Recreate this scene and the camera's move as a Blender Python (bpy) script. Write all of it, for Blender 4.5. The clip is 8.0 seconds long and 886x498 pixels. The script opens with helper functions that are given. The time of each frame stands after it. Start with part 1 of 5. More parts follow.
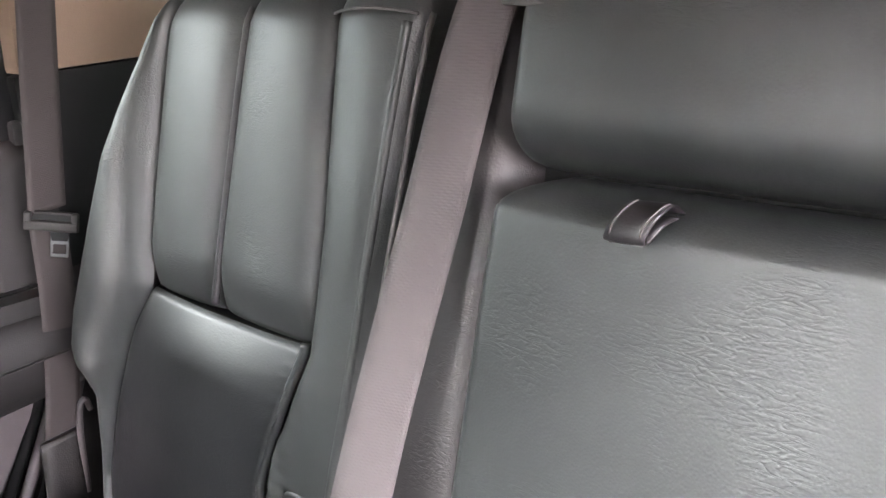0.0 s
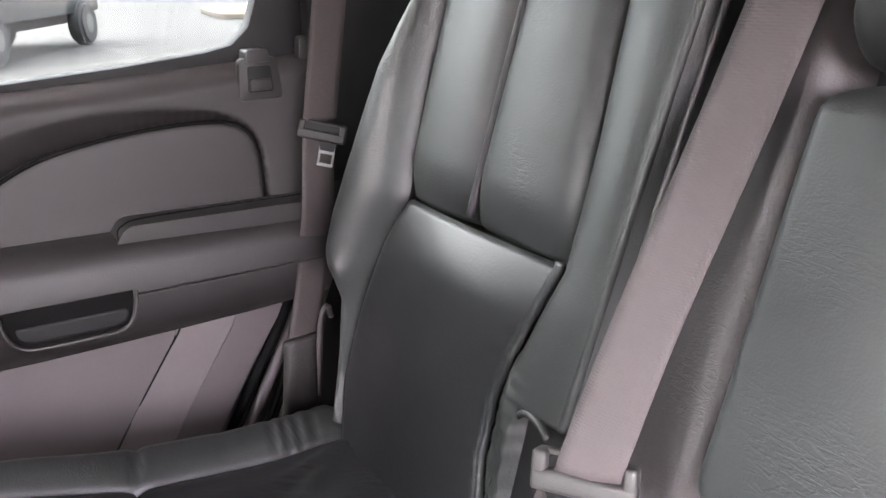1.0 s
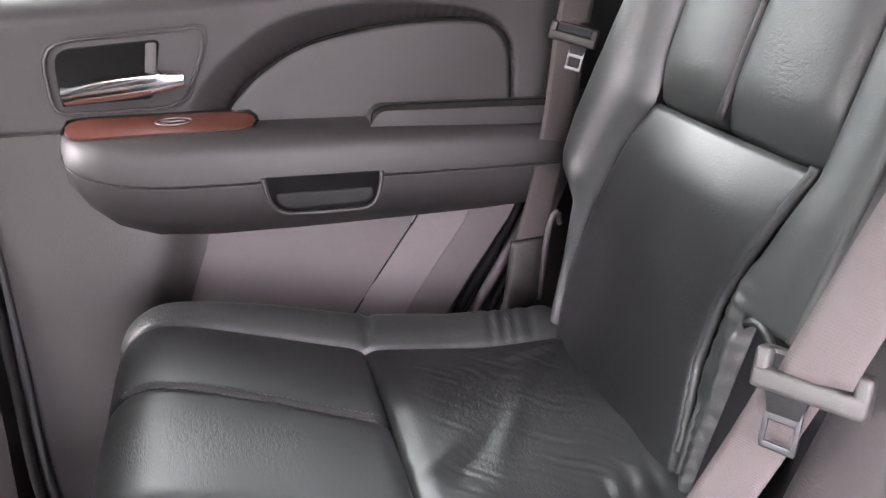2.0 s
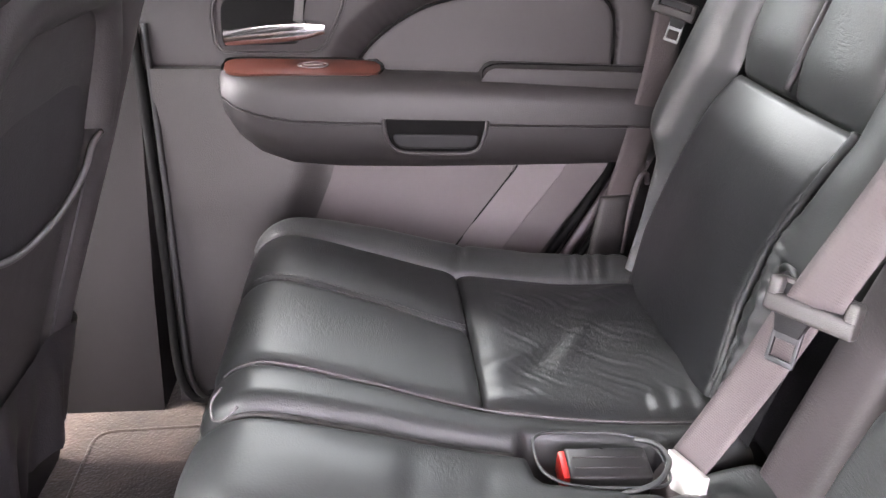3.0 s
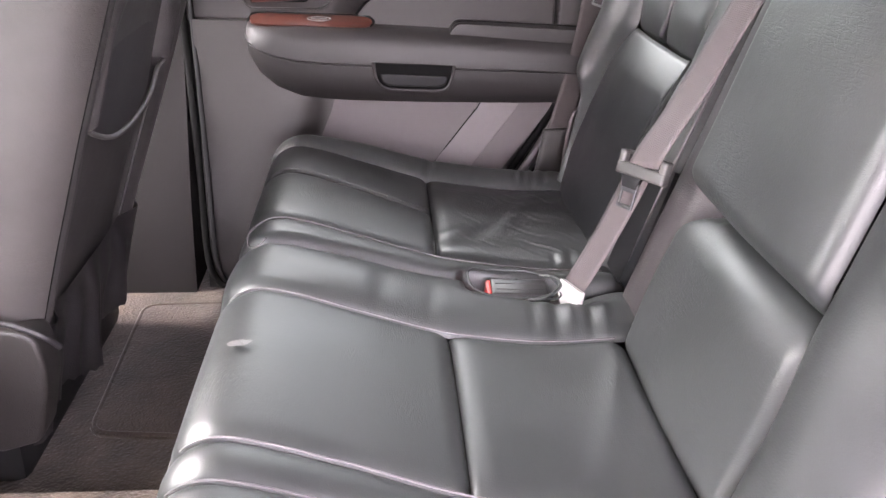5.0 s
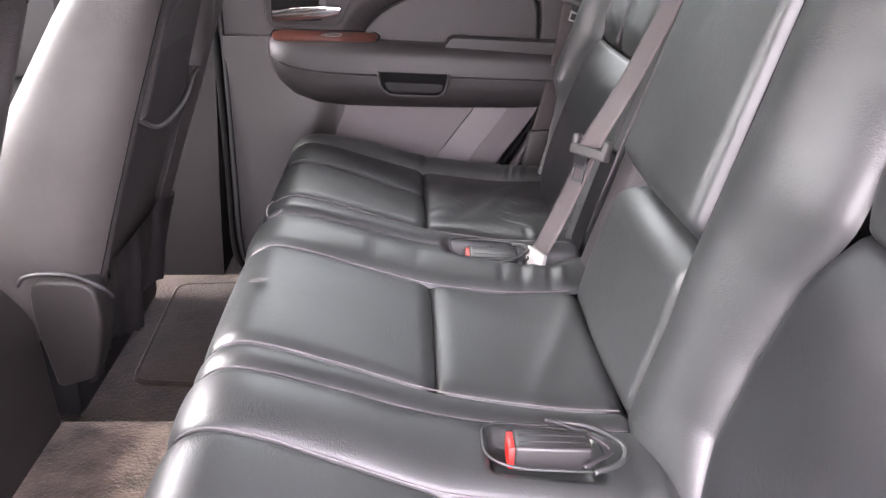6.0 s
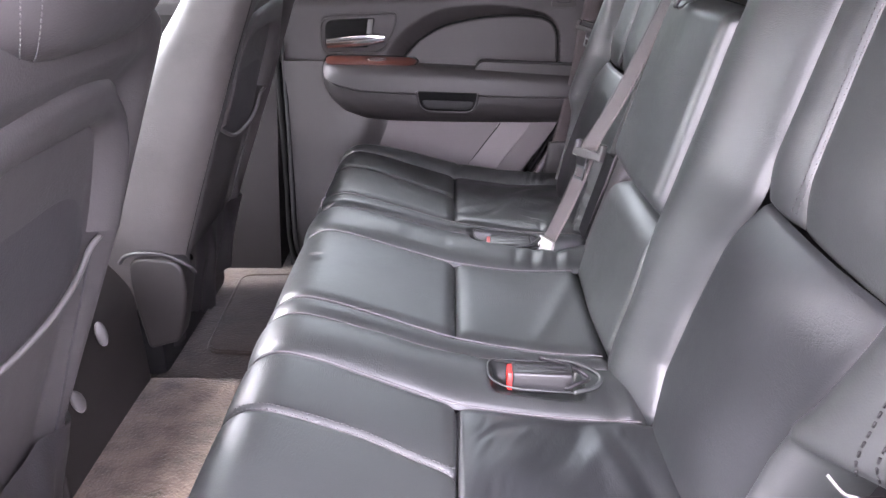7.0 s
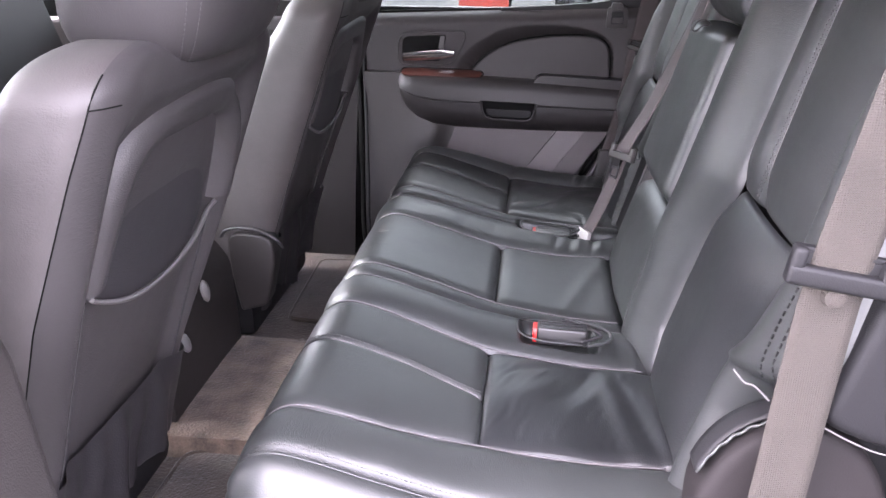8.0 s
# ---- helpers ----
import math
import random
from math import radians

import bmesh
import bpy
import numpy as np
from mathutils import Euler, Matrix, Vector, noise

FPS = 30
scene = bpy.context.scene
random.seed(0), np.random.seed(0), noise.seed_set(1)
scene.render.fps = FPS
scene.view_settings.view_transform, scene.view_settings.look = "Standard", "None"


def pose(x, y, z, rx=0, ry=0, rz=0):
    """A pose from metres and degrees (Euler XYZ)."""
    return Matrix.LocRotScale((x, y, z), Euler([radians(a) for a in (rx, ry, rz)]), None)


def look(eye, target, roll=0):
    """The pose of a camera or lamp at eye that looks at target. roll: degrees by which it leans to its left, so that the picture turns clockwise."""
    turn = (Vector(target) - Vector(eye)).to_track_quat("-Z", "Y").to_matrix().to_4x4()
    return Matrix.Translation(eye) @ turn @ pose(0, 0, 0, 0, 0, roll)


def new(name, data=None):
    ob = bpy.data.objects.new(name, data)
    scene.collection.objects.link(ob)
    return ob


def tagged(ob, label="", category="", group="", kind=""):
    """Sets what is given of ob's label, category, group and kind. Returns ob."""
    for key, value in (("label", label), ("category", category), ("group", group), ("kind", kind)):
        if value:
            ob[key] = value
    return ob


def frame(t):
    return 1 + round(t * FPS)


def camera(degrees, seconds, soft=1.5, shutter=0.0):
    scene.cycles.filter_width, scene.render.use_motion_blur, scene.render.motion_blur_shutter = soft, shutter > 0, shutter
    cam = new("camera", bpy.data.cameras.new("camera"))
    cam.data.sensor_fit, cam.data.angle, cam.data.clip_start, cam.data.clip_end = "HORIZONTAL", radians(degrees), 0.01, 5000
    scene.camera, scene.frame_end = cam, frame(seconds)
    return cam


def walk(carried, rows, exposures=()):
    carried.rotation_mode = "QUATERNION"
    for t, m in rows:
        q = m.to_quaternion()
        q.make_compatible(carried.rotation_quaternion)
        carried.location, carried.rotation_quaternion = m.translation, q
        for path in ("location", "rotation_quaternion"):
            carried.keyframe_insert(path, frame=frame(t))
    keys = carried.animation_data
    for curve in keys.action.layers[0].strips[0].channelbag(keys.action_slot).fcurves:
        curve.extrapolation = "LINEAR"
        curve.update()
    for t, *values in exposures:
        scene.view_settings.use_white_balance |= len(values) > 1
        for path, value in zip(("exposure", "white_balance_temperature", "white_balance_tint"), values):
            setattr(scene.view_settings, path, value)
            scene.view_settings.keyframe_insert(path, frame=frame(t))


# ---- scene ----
cam = camera(56.9, 8.0)
PATH = [
    (0, (-0.062, -0.238, 0.957), (1.308, 1.051, 0.278), -4.4),
    (0.5, (-0.083, -0.214, 0.921), (1.098, 1.259, 0.263), -3.0),
    (1, (-0.091, -0.204, 0.889), (0.877, 1.413, 0.221), -1.9),
    (1.5, (-0.096, -0.203, 0.867), (0.626, 1.517, 0.146), -1.7),
    (2, (-0.106, -0.226, 0.84), (0.335, 1.565, 0.066), -1.1),
    (3.5, (-0.093, -0.44, 0.852), (0.032, 1.372, 0.015), 1.1),
    (4, (-0.104, -0.502, 0.854), (0.032, 1.307, 0.013), 1.4),
    (4.5, (-0.115, -0.602, 0.87), (0.047, 1.2, 0.017), 1.9),
    (5, (-0.079, -0.722, 0.873), (0.075, 1.076, 0.011), 1.9),
    (6.5, (-0.03, -1.063, 0.899), (0.018, 0.784, 0.133), 0.7),
    (7, (-0.012, -1.19, 0.918), (-0.025, 0.665, 0.17), 0.3),
    (7.5, (0.019, -1.306, 0.93), (-0.074, 0.554, 0.201), 0.3),
    (8, (0.043, -1.421, 0.944), (-0.154, 0.437, 0.232), 0.6),
]
walk(cam, [(t, look(eye, target, roll)) for t, eye, target, roll in PATH],
     exposures=[(0.0, 6.48, 6950, 22), (1.0, 6.2, 6980, 26), (2.0, 6.4, 7000, 27), (3.5, 6.43, 7050, 29), (4.5, 6.38, 7080, 30), (5.0, 6.22, 7100, 30), (6.5, 5.87, 6850, 30), (7.0, 5.87, 6600, 30), (8.0, 5.33, 6550, 30)])

# ---- light ----
world = bpy.data.worlds.new("overcast_sky")
scene.world = world
world.use_nodes = True
wn = world.node_tree.nodes
sky = wn.new("ShaderNodeTexSky")
sky.sky_type = "NISHITA"
sky.sun_disc = False
sky.sun_elevation, sky.sun_rotation = radians(62), radians(284)
sky.air_density, sky.dust_density, sky.ozone_density = 1.0, 3.0, 1.0
grey = wn.new("ShaderNodeHueSaturation")
grey.inputs["Saturation"].default_value = 0.30
world.node_tree.links.new(sky.outputs["Color"], grey.inputs["Color"])
world.node_tree.links.new(grey.outputs["Color"], wn["Background"].inputs["Color"])
wn["Background"].inputs["Strength"].default_value = 0.15
sun = new("sun", bpy.data.lights.new("sun", "SUN"))
sun.data.energy, sun.data.angle, sun.data.color = 0.75, radians(110), (1.0, 0.94, 0.93)
sun.matrix_world = look((-2.28, 0.57, 4.41), (0, 0, 0))


# ---- materials ----
def material(name, color, rough=0.5, metal=0.0, grain=0.0, grain_scale=900.0, crease=0.0, crease_scale=60.0,
             vary=0.12, vary_scale=9.0, spec=0.5, coat=0.0, stretch=(1, 1, 1), weave=0.0, sheen=0.0, rough_vary=0.08, tint=None, cracks=0.0, crack_scale=60.0, spread=(0.0, 1.0)):
    m = bpy.data.materials.new(name)
    m.use_nodes = True
    n, l = m.node_tree.nodes, m.node_tree.links
    b = n["Principled BSDF"]
    tc = n.new("ShaderNodeTexCoord")
    mp = n.new("ShaderNodeMapping")
    mp.inputs["Scale"].default_value = stretch
    l.new(tc.outputs["Object"], mp.inputs["Vector"])
    big = n.new("ShaderNodeTexNoise")
    big.inputs["Scale"].default_value, big.inputs["Detail"].default_value = vary_scale, 3.0
    l.new(mp.outputs["Vector"], big.inputs["Vector"])
    fine = n.new("ShaderNodeTexNoise")
    fine.inputs["Scale"].default_value, fine.inputs["Detail"].default_value = vary_scale * 14, 4.0
    l.new(mp.outputs["Vector"], fine.inputs["Vector"])
    mixv = n.new("ShaderNodeMath")
    mixv.operation = "MULTIPLY_ADD"
    mixv.inputs[1].default_value = 0.30
    l.new(fine.outputs["Fac"], mixv.inputs[0])
    l.new(big.outputs["Fac"], mixv.inputs[2])
    ramp = n.new("ShaderNodeValToRGB")
    c2 = tint or tuple(c * (1 + vary) for c in color)
    ramp.color_ramp.elements[0].position, ramp.color_ramp.elements[1].position = spread
    ramp.color_ramp.elements[0].color = (*[c * (1 - vary) for c in color], 1)
    ramp.color_ramp.elements[1].color = (*c2, 1)
    l.new(mixv.outputs[0], ramp.inputs["Fac"])
    l.new(ramp.outputs["Color"], b.inputs["Base Color"])
    rr = n.new("ShaderNodeMapRange")
    rr.inputs["From Min"].default_value, rr.inputs["From Max"].default_value = 0.0, 1.35
    rr.inputs["To Min"].default_value, rr.inputs["To Max"].default_value = max(0.03, rough - rough_vary), min(1, rough + rough_vary)
    l.new(mixv.outputs[0], rr.inputs["Value"])
    l.new(rr.outputs["Result"], b.inputs["Roughness"])
    b.inputs["Metallic"].default_value = metal
    b.inputs["Specular IOR Level"].default_value = spec
    b.inputs["Coat Weight"].default_value = coat
    b.inputs["Sheen Weight"].default_value = sheen
    normal = None
    if crease:
        cr = n.new("ShaderNodeTexNoise")
        cr.inputs["Scale"].default_value, cr.inputs["Detail"].default_value, cr.inputs["Distortion"].default_value = crease_scale, 3.0, 0.6
        l.new(mp.outputs["Vector"], cr.inputs["Vector"])
        b1 = n.new("ShaderNodeBump")
        b1.inputs["Strength"].default_value, b1.inputs["Distance"].default_value = crease, 0.0016
        l.new(cr.outputs["Fac"], b1.inputs["Height"])
        normal = b1
    if cracks:
        vc = n.new("ShaderNodeTexVoronoi")
        vc.feature = "DISTANCE_TO_EDGE"
        vc.inputs["Scale"].default_value = crack_scale
        warp = n.new("ShaderNodeTexNoise")
        warp.inputs["Scale"].default_value, warp.inputs["Detail"].default_value = 30.0, 2.0
        l.new(mp.outputs["Vector"], warp.inputs["Vector"])
        add = n.new("ShaderNodeMixRGB")
        add.blend_type, add.inputs["Fac"].default_value = "ADD", 0.03
        l.new(mp.outputs["Vector"], add.inputs["Color1"])
        l.new(warp.outputs["Color"], add.inputs["Color2"])
        l.new(add.outputs["Color"], vc.inputs["Vector"])
        cut = n.new("ShaderNodeMapRange")
        cut.inputs["From Max"].default_value = 0.10
        l.new(vc.outputs["Distance"], cut.inputs["Value"])
        patch = n.new("ShaderNodeMapRange")
        patch.inputs["From Min"].default_value, patch.inputs["From Max"].default_value = 0.50, 0.68
        patch.inputs["To Max"].default_value = cracks
        l.new(big.outputs["Fac"], patch.inputs["Value"])
        b3 = n.new("ShaderNodeBump")
        b3.inputs["Distance"].default_value = 0.0012
        l.new(cut.outputs["Result"], b3.inputs["Height"])
        l.new(patch.outputs["Result"], b3.inputs["Strength"])
        if normal:
            l.new(normal.outputs["Normal"], b3.inputs["Normal"])
        normal = b3
    if grain:
        if weave:
            w = n.new("ShaderNodeTexVoronoi")
            w.inputs["Randomness"].default_value = 0.15
        else:
            w = n.new("ShaderNodeTexVoronoi")
            w.feature = "SMOOTH_F1"
        w.inputs["Scale"].default_value = grain_scale
        l.new(mp.outputs["Vector"], w.inputs["Vector"])
        b2 = n.new("ShaderNodeBump")
        b2.inputs["Strength"].default_value, b2.inputs["Distance"].default_value = grain, 0.001
        l.new(w.outputs["Distance"], b2.inputs["Height"])
        if normal:
            l.new(normal.outputs["Normal"], b2.inputs["Normal"])
        normal = b2
    if normal:
        l.new(normal.outputs["Normal"], b.inputs["Normal"])
    return m


def leather(name, color, rough, spec=0.5, grain=0.10, lines=0.35, run=(1.0, 0.30, 1.0), fineness=150.0, patches=(0.50, 0.66), soft=0.10, vary=0.22):
    """Hide: pebbled grain, broad tonal drift, and patches of fine crease lines that run along one axis."""
    m = bpy.data.materials.new(name)
    m.use_nodes = True
    n, l = m.node_tree.nodes, m.node_tree.links
    b = n["Principled BSDF"]
    tc = n.new("ShaderNodeTexCoord")

    def noise(scale, detail, distortion=0.0, vector=None):
        t = n.new("ShaderNodeTexNoise")
        t.inputs["Scale"].default_value, t.inputs["Detail"].default_value, t.inputs["Distortion"].default_value = scale, detail, distortion
        l.new(vector or tc.outputs["Object"], t.inputs["Vector"])
        return t.outputs["Fac"]

    def ranged(value, a, b_, c, d):
        r = n.new("ShaderNodeMapRange")
        for key, v in (("From Min", a), ("From Max", b_), ("To Min", c), ("To Max", d)):
            r.inputs[key].default_value = v
        l.new(value, r.inputs["Value"])
        return r.outputs["Result"]

    def bump(height, strength, distance, below=None):
        k = n.new("ShaderNodeBump")
        k.inputs["Distance"].default_value = distance
        if isinstance(strength, float):
            k.inputs["Strength"].default_value = strength
        else:
            l.new(strength, k.inputs["Strength"])
        l.new(height, k.inputs["Height"])
        if below:
            l.new(below, k.inputs["Normal"])
        return k.outputs["Normal"]
    drift, mottle = noise(6.0, 3.0), noise(55.0, 4.0)
    mix = n.new("ShaderNodeMath")
    mix.operation, mix.inputs[1].default_value = "MULTIPLY_ADD", 0.35
    l.new(mottle, mix.inputs[0])
    l.new(drift, mix.inputs[2])
    ramp = n.new("ShaderNodeValToRGB")
    ramp.color_ramp.elements[0].position, ramp.color_ramp.elements[1].position = 0.35, 1.0
    ramp.color_ramp.elements[0].color = (*[c * (1 - vary) for c in color], 1)
    ramp.color_ramp.elements[1].color = (*[c * (1 + vary) for c in color], 1)
    l.new(mix.outputs[0], ramp.inputs["Fac"])
    l.new(ramp.outputs["Color"], b.inputs["Base Color"])
    l.new(ranged(mix.outputs[0], 0.3, 1.05, rough - soft, rough + soft), b.inputs["Roughness"])
    b.inputs["Specular IOR Level"].default_value = spec
    # soft unevenness of the padding, crease lines in patches, pebble grain
    normal = bump(noise(38.0, 2.0, 0.4), 0.10, 0.002)
    mp = n.new("ShaderNodeMapping")
    mp.inputs["Scale"].default_value = run
    l.new(tc.outputs["Object"], mp.inputs["Vector"])
    off = n.new("ShaderNodeMath")
    off.operation, off.inputs[1].default_value = "SUBTRACT", 0.5
    l.new(noise(fineness, 2.0, 0.7, mp.outputs["Vector"]), off.inputs[0])
    ab = n.new("ShaderNodeMath")
    ab.operation = "ABSOLUTE"
    l.new(off.outputs[0], ab.inputs[0])
    where = ranged(noise(9.0, 2.0), patches[0], patches[1], 0.0, lines)
    normal = bump(ranged(ab.outputs[0], 0.0, 0.10, 0.0, 1.0), where, 0.0009, normal)
    peb = n.new("ShaderNodeTexVoronoi")
    peb.feature = "SMOOTH_F1"
    peb.inputs["Scale"].default_value = 620.0
    l.new(tc.outputs["Object"], peb.inputs["Vector"])
    normal = bump(peb.outputs["Distance"], grain, 0.001, normal)
    l.new(normal, b.inputs["Normal"])
    return m


LEATHER = leather("black_leather", (0.0255, 0.0282, 0.0280), 0.44, 0.68, 0.10, 0.26, (1.0, 0.22, 1.0), 260.0)
LEATHER_WORN = leather("worn_black_leather", (0.0120, 0.0133, 0.0145), 0.42, 0.68, 0.09, 0.18, (1.0, 0.40, 1.0), 240.0, (0.42, 0.66), 0.08, 0.35)
# lighter, glossier copy of the worn leather; window sheen put into its colour
LEATHER_CREASED_LIT = leather("creased_black_leather_lit", (0.0205, 0.0225, 0.0232), 0.37, 0.85, 0.11, 0.30, (1.0, 0.40, 1.0), 240.0, (0.42, 0.66), 0.08, 0.30)
VINYL = material("dark_vinyl", (0.021, 0.0195, 0.0215), 0.52, grain=0.22, grain_scale=520, crease=0.2, crease_scale=40, vary=0.25)
# one seat leather twice, light and shade put into colour: sides lighter, back darker
SIDE_LIT = leather("side_leather_lit", (0.066, 0.0600, 0.0590), 0.55, 0.45, 0.16, 0.22, (0.35, 0.35, 1.3), 220.0, (0.46, 0.62))
COVER_SHADED = leather("back_leather_shaded", (0.036, 0.0330, 0.0338), 0.52, 0.5, 0.16, 0.22, (0.35, 0.35, 1.3), 220.0, (0.46, 0.62))
STRIP = leather("rose_grey_vinyl", (0.047, 0.0400, 0.0415), 0.46, 0.55, 0.14, 0.30, (1.0, 0.35, 1.0), 230.0)
STRAP = leather("dark_strap_leather", (0.015, 0.013, 0.0145), 0.38, 0.5, 0.10, 0.2)
MAUVE = material("mauve_grey_plastic", (0.056, 0.0450, 0.0475), 0.55, grain=0.16, grain_scale=700, vary=0.12, vary_scale=5)
PALE = material("pale_grey_jamb_plastic", (0.088, 0.074, 0.077), 0.5, grain=0.16, grain_scale=700, vary=0.12)
TRIM = material("grey_trim_plastic", (0.0222, 0.0191, 0.0198), 0.58, grain=0.16, grain_scale=700, vary=0.12, vary_scale=5)
TRIM_DARK = material("dark_trim_plastic", (0.0160, 0.0140, 0.0144), 0.54, grain=0.16, grain_scale=700, vary=0.15)
# dull, darker copy of the dark trim; missing seat shade is in its colour
TRIM_SHADED = material("shaded_trim_plastic", (0.0128, 0.0110, 0.0114), 0.75, grain=0.16, grain_scale=700, vary=0.15, spec=0.2)
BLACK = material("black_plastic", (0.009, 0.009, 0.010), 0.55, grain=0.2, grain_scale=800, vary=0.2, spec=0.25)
GLOSS = material("glossy_black_plastic", (0.020, 0.0195, 0.020), 0.30, vary=0.2, spec=0.4)
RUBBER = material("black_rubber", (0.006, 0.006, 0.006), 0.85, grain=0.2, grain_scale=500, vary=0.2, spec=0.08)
WEB = material("grey_belt_webbing", (0.074, 0.061, 0.062), 0.75, grain=0.35, grain_scale=820, weave=1, vary=0.12, vary_scale=20, stretch=(1, 1, 0.6))
# darker copy of the grey webbing; weaker light by the door is in its colour
WEB_SHADED = material("mauve_grey_belt_webbing_shaded", (0.043, 0.0335, 0.0335), 0.78, grain=0.35, grain_scale=820, weave=1, vary=0.12, vary_scale=20, stretch=(1, 1, 0.6))
# brown webbing; blocked doorway light is put into its colour as well
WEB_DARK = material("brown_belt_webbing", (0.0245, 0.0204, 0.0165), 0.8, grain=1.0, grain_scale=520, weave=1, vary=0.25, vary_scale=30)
BELT_PLASTIC = material("grey_belt_plastic", (0.050, 0.0475, 0.0460), 0.5, grain=0.2, grain_scale=900, vary=0.1)
STEEL = material("brushed_steel", (0.20, 0.20, 0.205), 0.36, metal=1.0, vary=0.1)
COVER = material("brown_grey_cover_plastic", (0.0175, 0.0150, 0.0146), 0.5, grain=0.3, grain_scale=700, vary=0.15)
DASH = material("black_dashboard_vinyl", (0.011, 0.011, 0.012), 0.7, grain=0.4, grain_scale=500, vary=0.2, spec=0.2)
DULL = material("dull_steel", (0.085, 0.085, 0.09), 0.42, metal=1.0, vary=0.15)
CHROME = material("polished_chrome", (0.75, 0.75, 0.76), 0.08, metal=1.0, vary=0.04, rough_vary=0.03)
RED = material("red_release_button", (0.55, 0.020, 0.016), 0.35, vary=0.1)
KNOB = material("satin_silver_plastic", (0.16, 0.155, 0.155), 0.35, vary=0.1)
TAG = material("white_fabric_tag", (0.38, 0.372, 0.35), 0.7, vary=0.08, vary_scale=60)
STITCH = material("grey_thread", (0.075, 0.072, 0.072), 0.7, vary=0.1)
THREAD_GLINT = material("pale_thread_and_seam_glint", (0.105, 0.100, 0.100), 0.5, vary=0.35, vary_scale=60)
PIPING = material("light_grey_piping", (0.085, 0.08, 0.08), 0.4, vary=0.2, vary_scale=30)
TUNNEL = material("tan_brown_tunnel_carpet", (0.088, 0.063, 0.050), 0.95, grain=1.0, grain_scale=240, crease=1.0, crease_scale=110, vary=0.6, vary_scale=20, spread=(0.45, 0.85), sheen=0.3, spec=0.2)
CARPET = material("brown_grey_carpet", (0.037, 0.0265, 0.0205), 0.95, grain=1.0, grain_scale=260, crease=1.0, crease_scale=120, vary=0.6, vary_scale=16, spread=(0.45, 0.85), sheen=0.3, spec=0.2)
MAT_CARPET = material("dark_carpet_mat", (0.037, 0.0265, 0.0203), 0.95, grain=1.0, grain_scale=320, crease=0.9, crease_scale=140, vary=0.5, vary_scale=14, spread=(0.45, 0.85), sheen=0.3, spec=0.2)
WOOD = material("red_brown_wood_trim", (0.060, 0.0185, 0.0128), 0.36, vary=0.5, vary_scale=10, stretch=(1.2, 6, 9), coat=0.15)
PILLAR = material("tan_pillar_trim", (0.30, 0.205, 0.150), 0.7, grain=0.3, grain_scale=700, vary=0.06)
HEADLINER = material("tan_headliner", (0.52, 0.40, 0.345), 0.9, grain=0.4, grain_scale=700, vary=0.06)
ASPHALT = material("light_weathered_asphalt", (0.0098, 0.0100, 0.0098), 0.9, grain=0.6, grain_scale=60, vary=0.14, vary_scale=0.6)
LINE = material("worn_white_road_paint", (0.031, 0.031, 0.030), 0.8, vary=0.15, vary_scale=4)
ADDED_FOLIAGE = material("added_tree_belt", (0.060, 0.066, 0.050), 0.95, vary=0.4, vary_scale=0.25, spec=0.1)
KERB = material("pale_concrete", (0.032, 0.027, 0.021), 0.9, vary=0.15, vary_scale=3)
MULCH = material("tan_mulch", (0.07, 0.05, 0.03), 0.95, vary=0.3, vary_scale=5)
TYRE = material("dark_tyre_rubber", (0.012, 0.012, 0.013), 0.8, vary=0.2)
TRUCK_GREY = material("charcoal_truck_paint", (0.022, 0.024, 0.026), 0.35, coat=0.4, vary=0.1)
ORANGE = material("orange_red_barrier_plastic", (0.30, 0.030, 0.016), 0.5, vary=0.15)


def glass_material(name, tint):
    m = bpy.data.materials.new(name)
    m.use_nodes = True
    n, l = m.node_tree.nodes, m.node_tree.links
    n.remove(n["Principled BSDF"])
    tr, gl, mx, fr = n.new("ShaderNodeBsdfTransparent"), n.new("ShaderNodeBsdfGlossy"), n.new("ShaderNodeMixShader"), n.new("ShaderNodeFresnel")
    tr.inputs["Color"].default_value = (*tint, 1)
    gl.inputs["Roughness"].default_value = 0.02
    fr.inputs["IOR"].default_value = 1.3
    l.new(fr.outputs["Fac"], mx.inputs["Fac"])
    l.new(tr.outputs["BSDF"], mx.inputs[1])
    l.new(gl.outputs["BSDF"], mx.inputs[2])
    l.new(mx.outputs["Shader"], n["Material Output"].inputs["Surface"])
    return m


GLASS = glass_material("tinted_window_glass", (0.55, 0.60, 0.58))
CLEAR = glass_material("green_windshield_glass", (0.82, 0.87, 0.85))
REAR_TINT = glass_material("tinted_rear_door_glass", (0.43, 0.468, 0.453))
PRIVACY = glass_material("dark_privacy_glass", (0.22, 0.245, 0.23))


# ---- building helpers ----
def thing(name, at=(0, 0, 0), label="", category="", group="", kind=""):
    e = new(name)
    e.location = at
    e.empty_display_size = 0.05
    return tagged(e, label, category, group, kind)


def root_place(ob):
    while ob.parent:
        ob = ob.parent
    return np.array(ob.location)


def mesh_part(name, verts, faces, mat, parent=None, label="", smooth=True, sharp=None):
    me = bpy.data.meshes.new(name)
    v = np.asarray(verts, float)
    if parent is not None:
        v = v - root_place(parent)
    me.from_pydata(v.tolist(), [], [tuple(int(i) for i in f) for f in faces])
    me.update()
    if smooth:
        me.polygons.foreach_set("use_smooth", [True] * len(me.polygons))
        if sharp:
            me.set_sharp_from_angle(angle=radians(sharp))
    me.materials.append(mat)
    ob = new(name, me)
    if parent is not None:
        ob.parent = parent
    if label:
        ob["label"] = label
    return ob


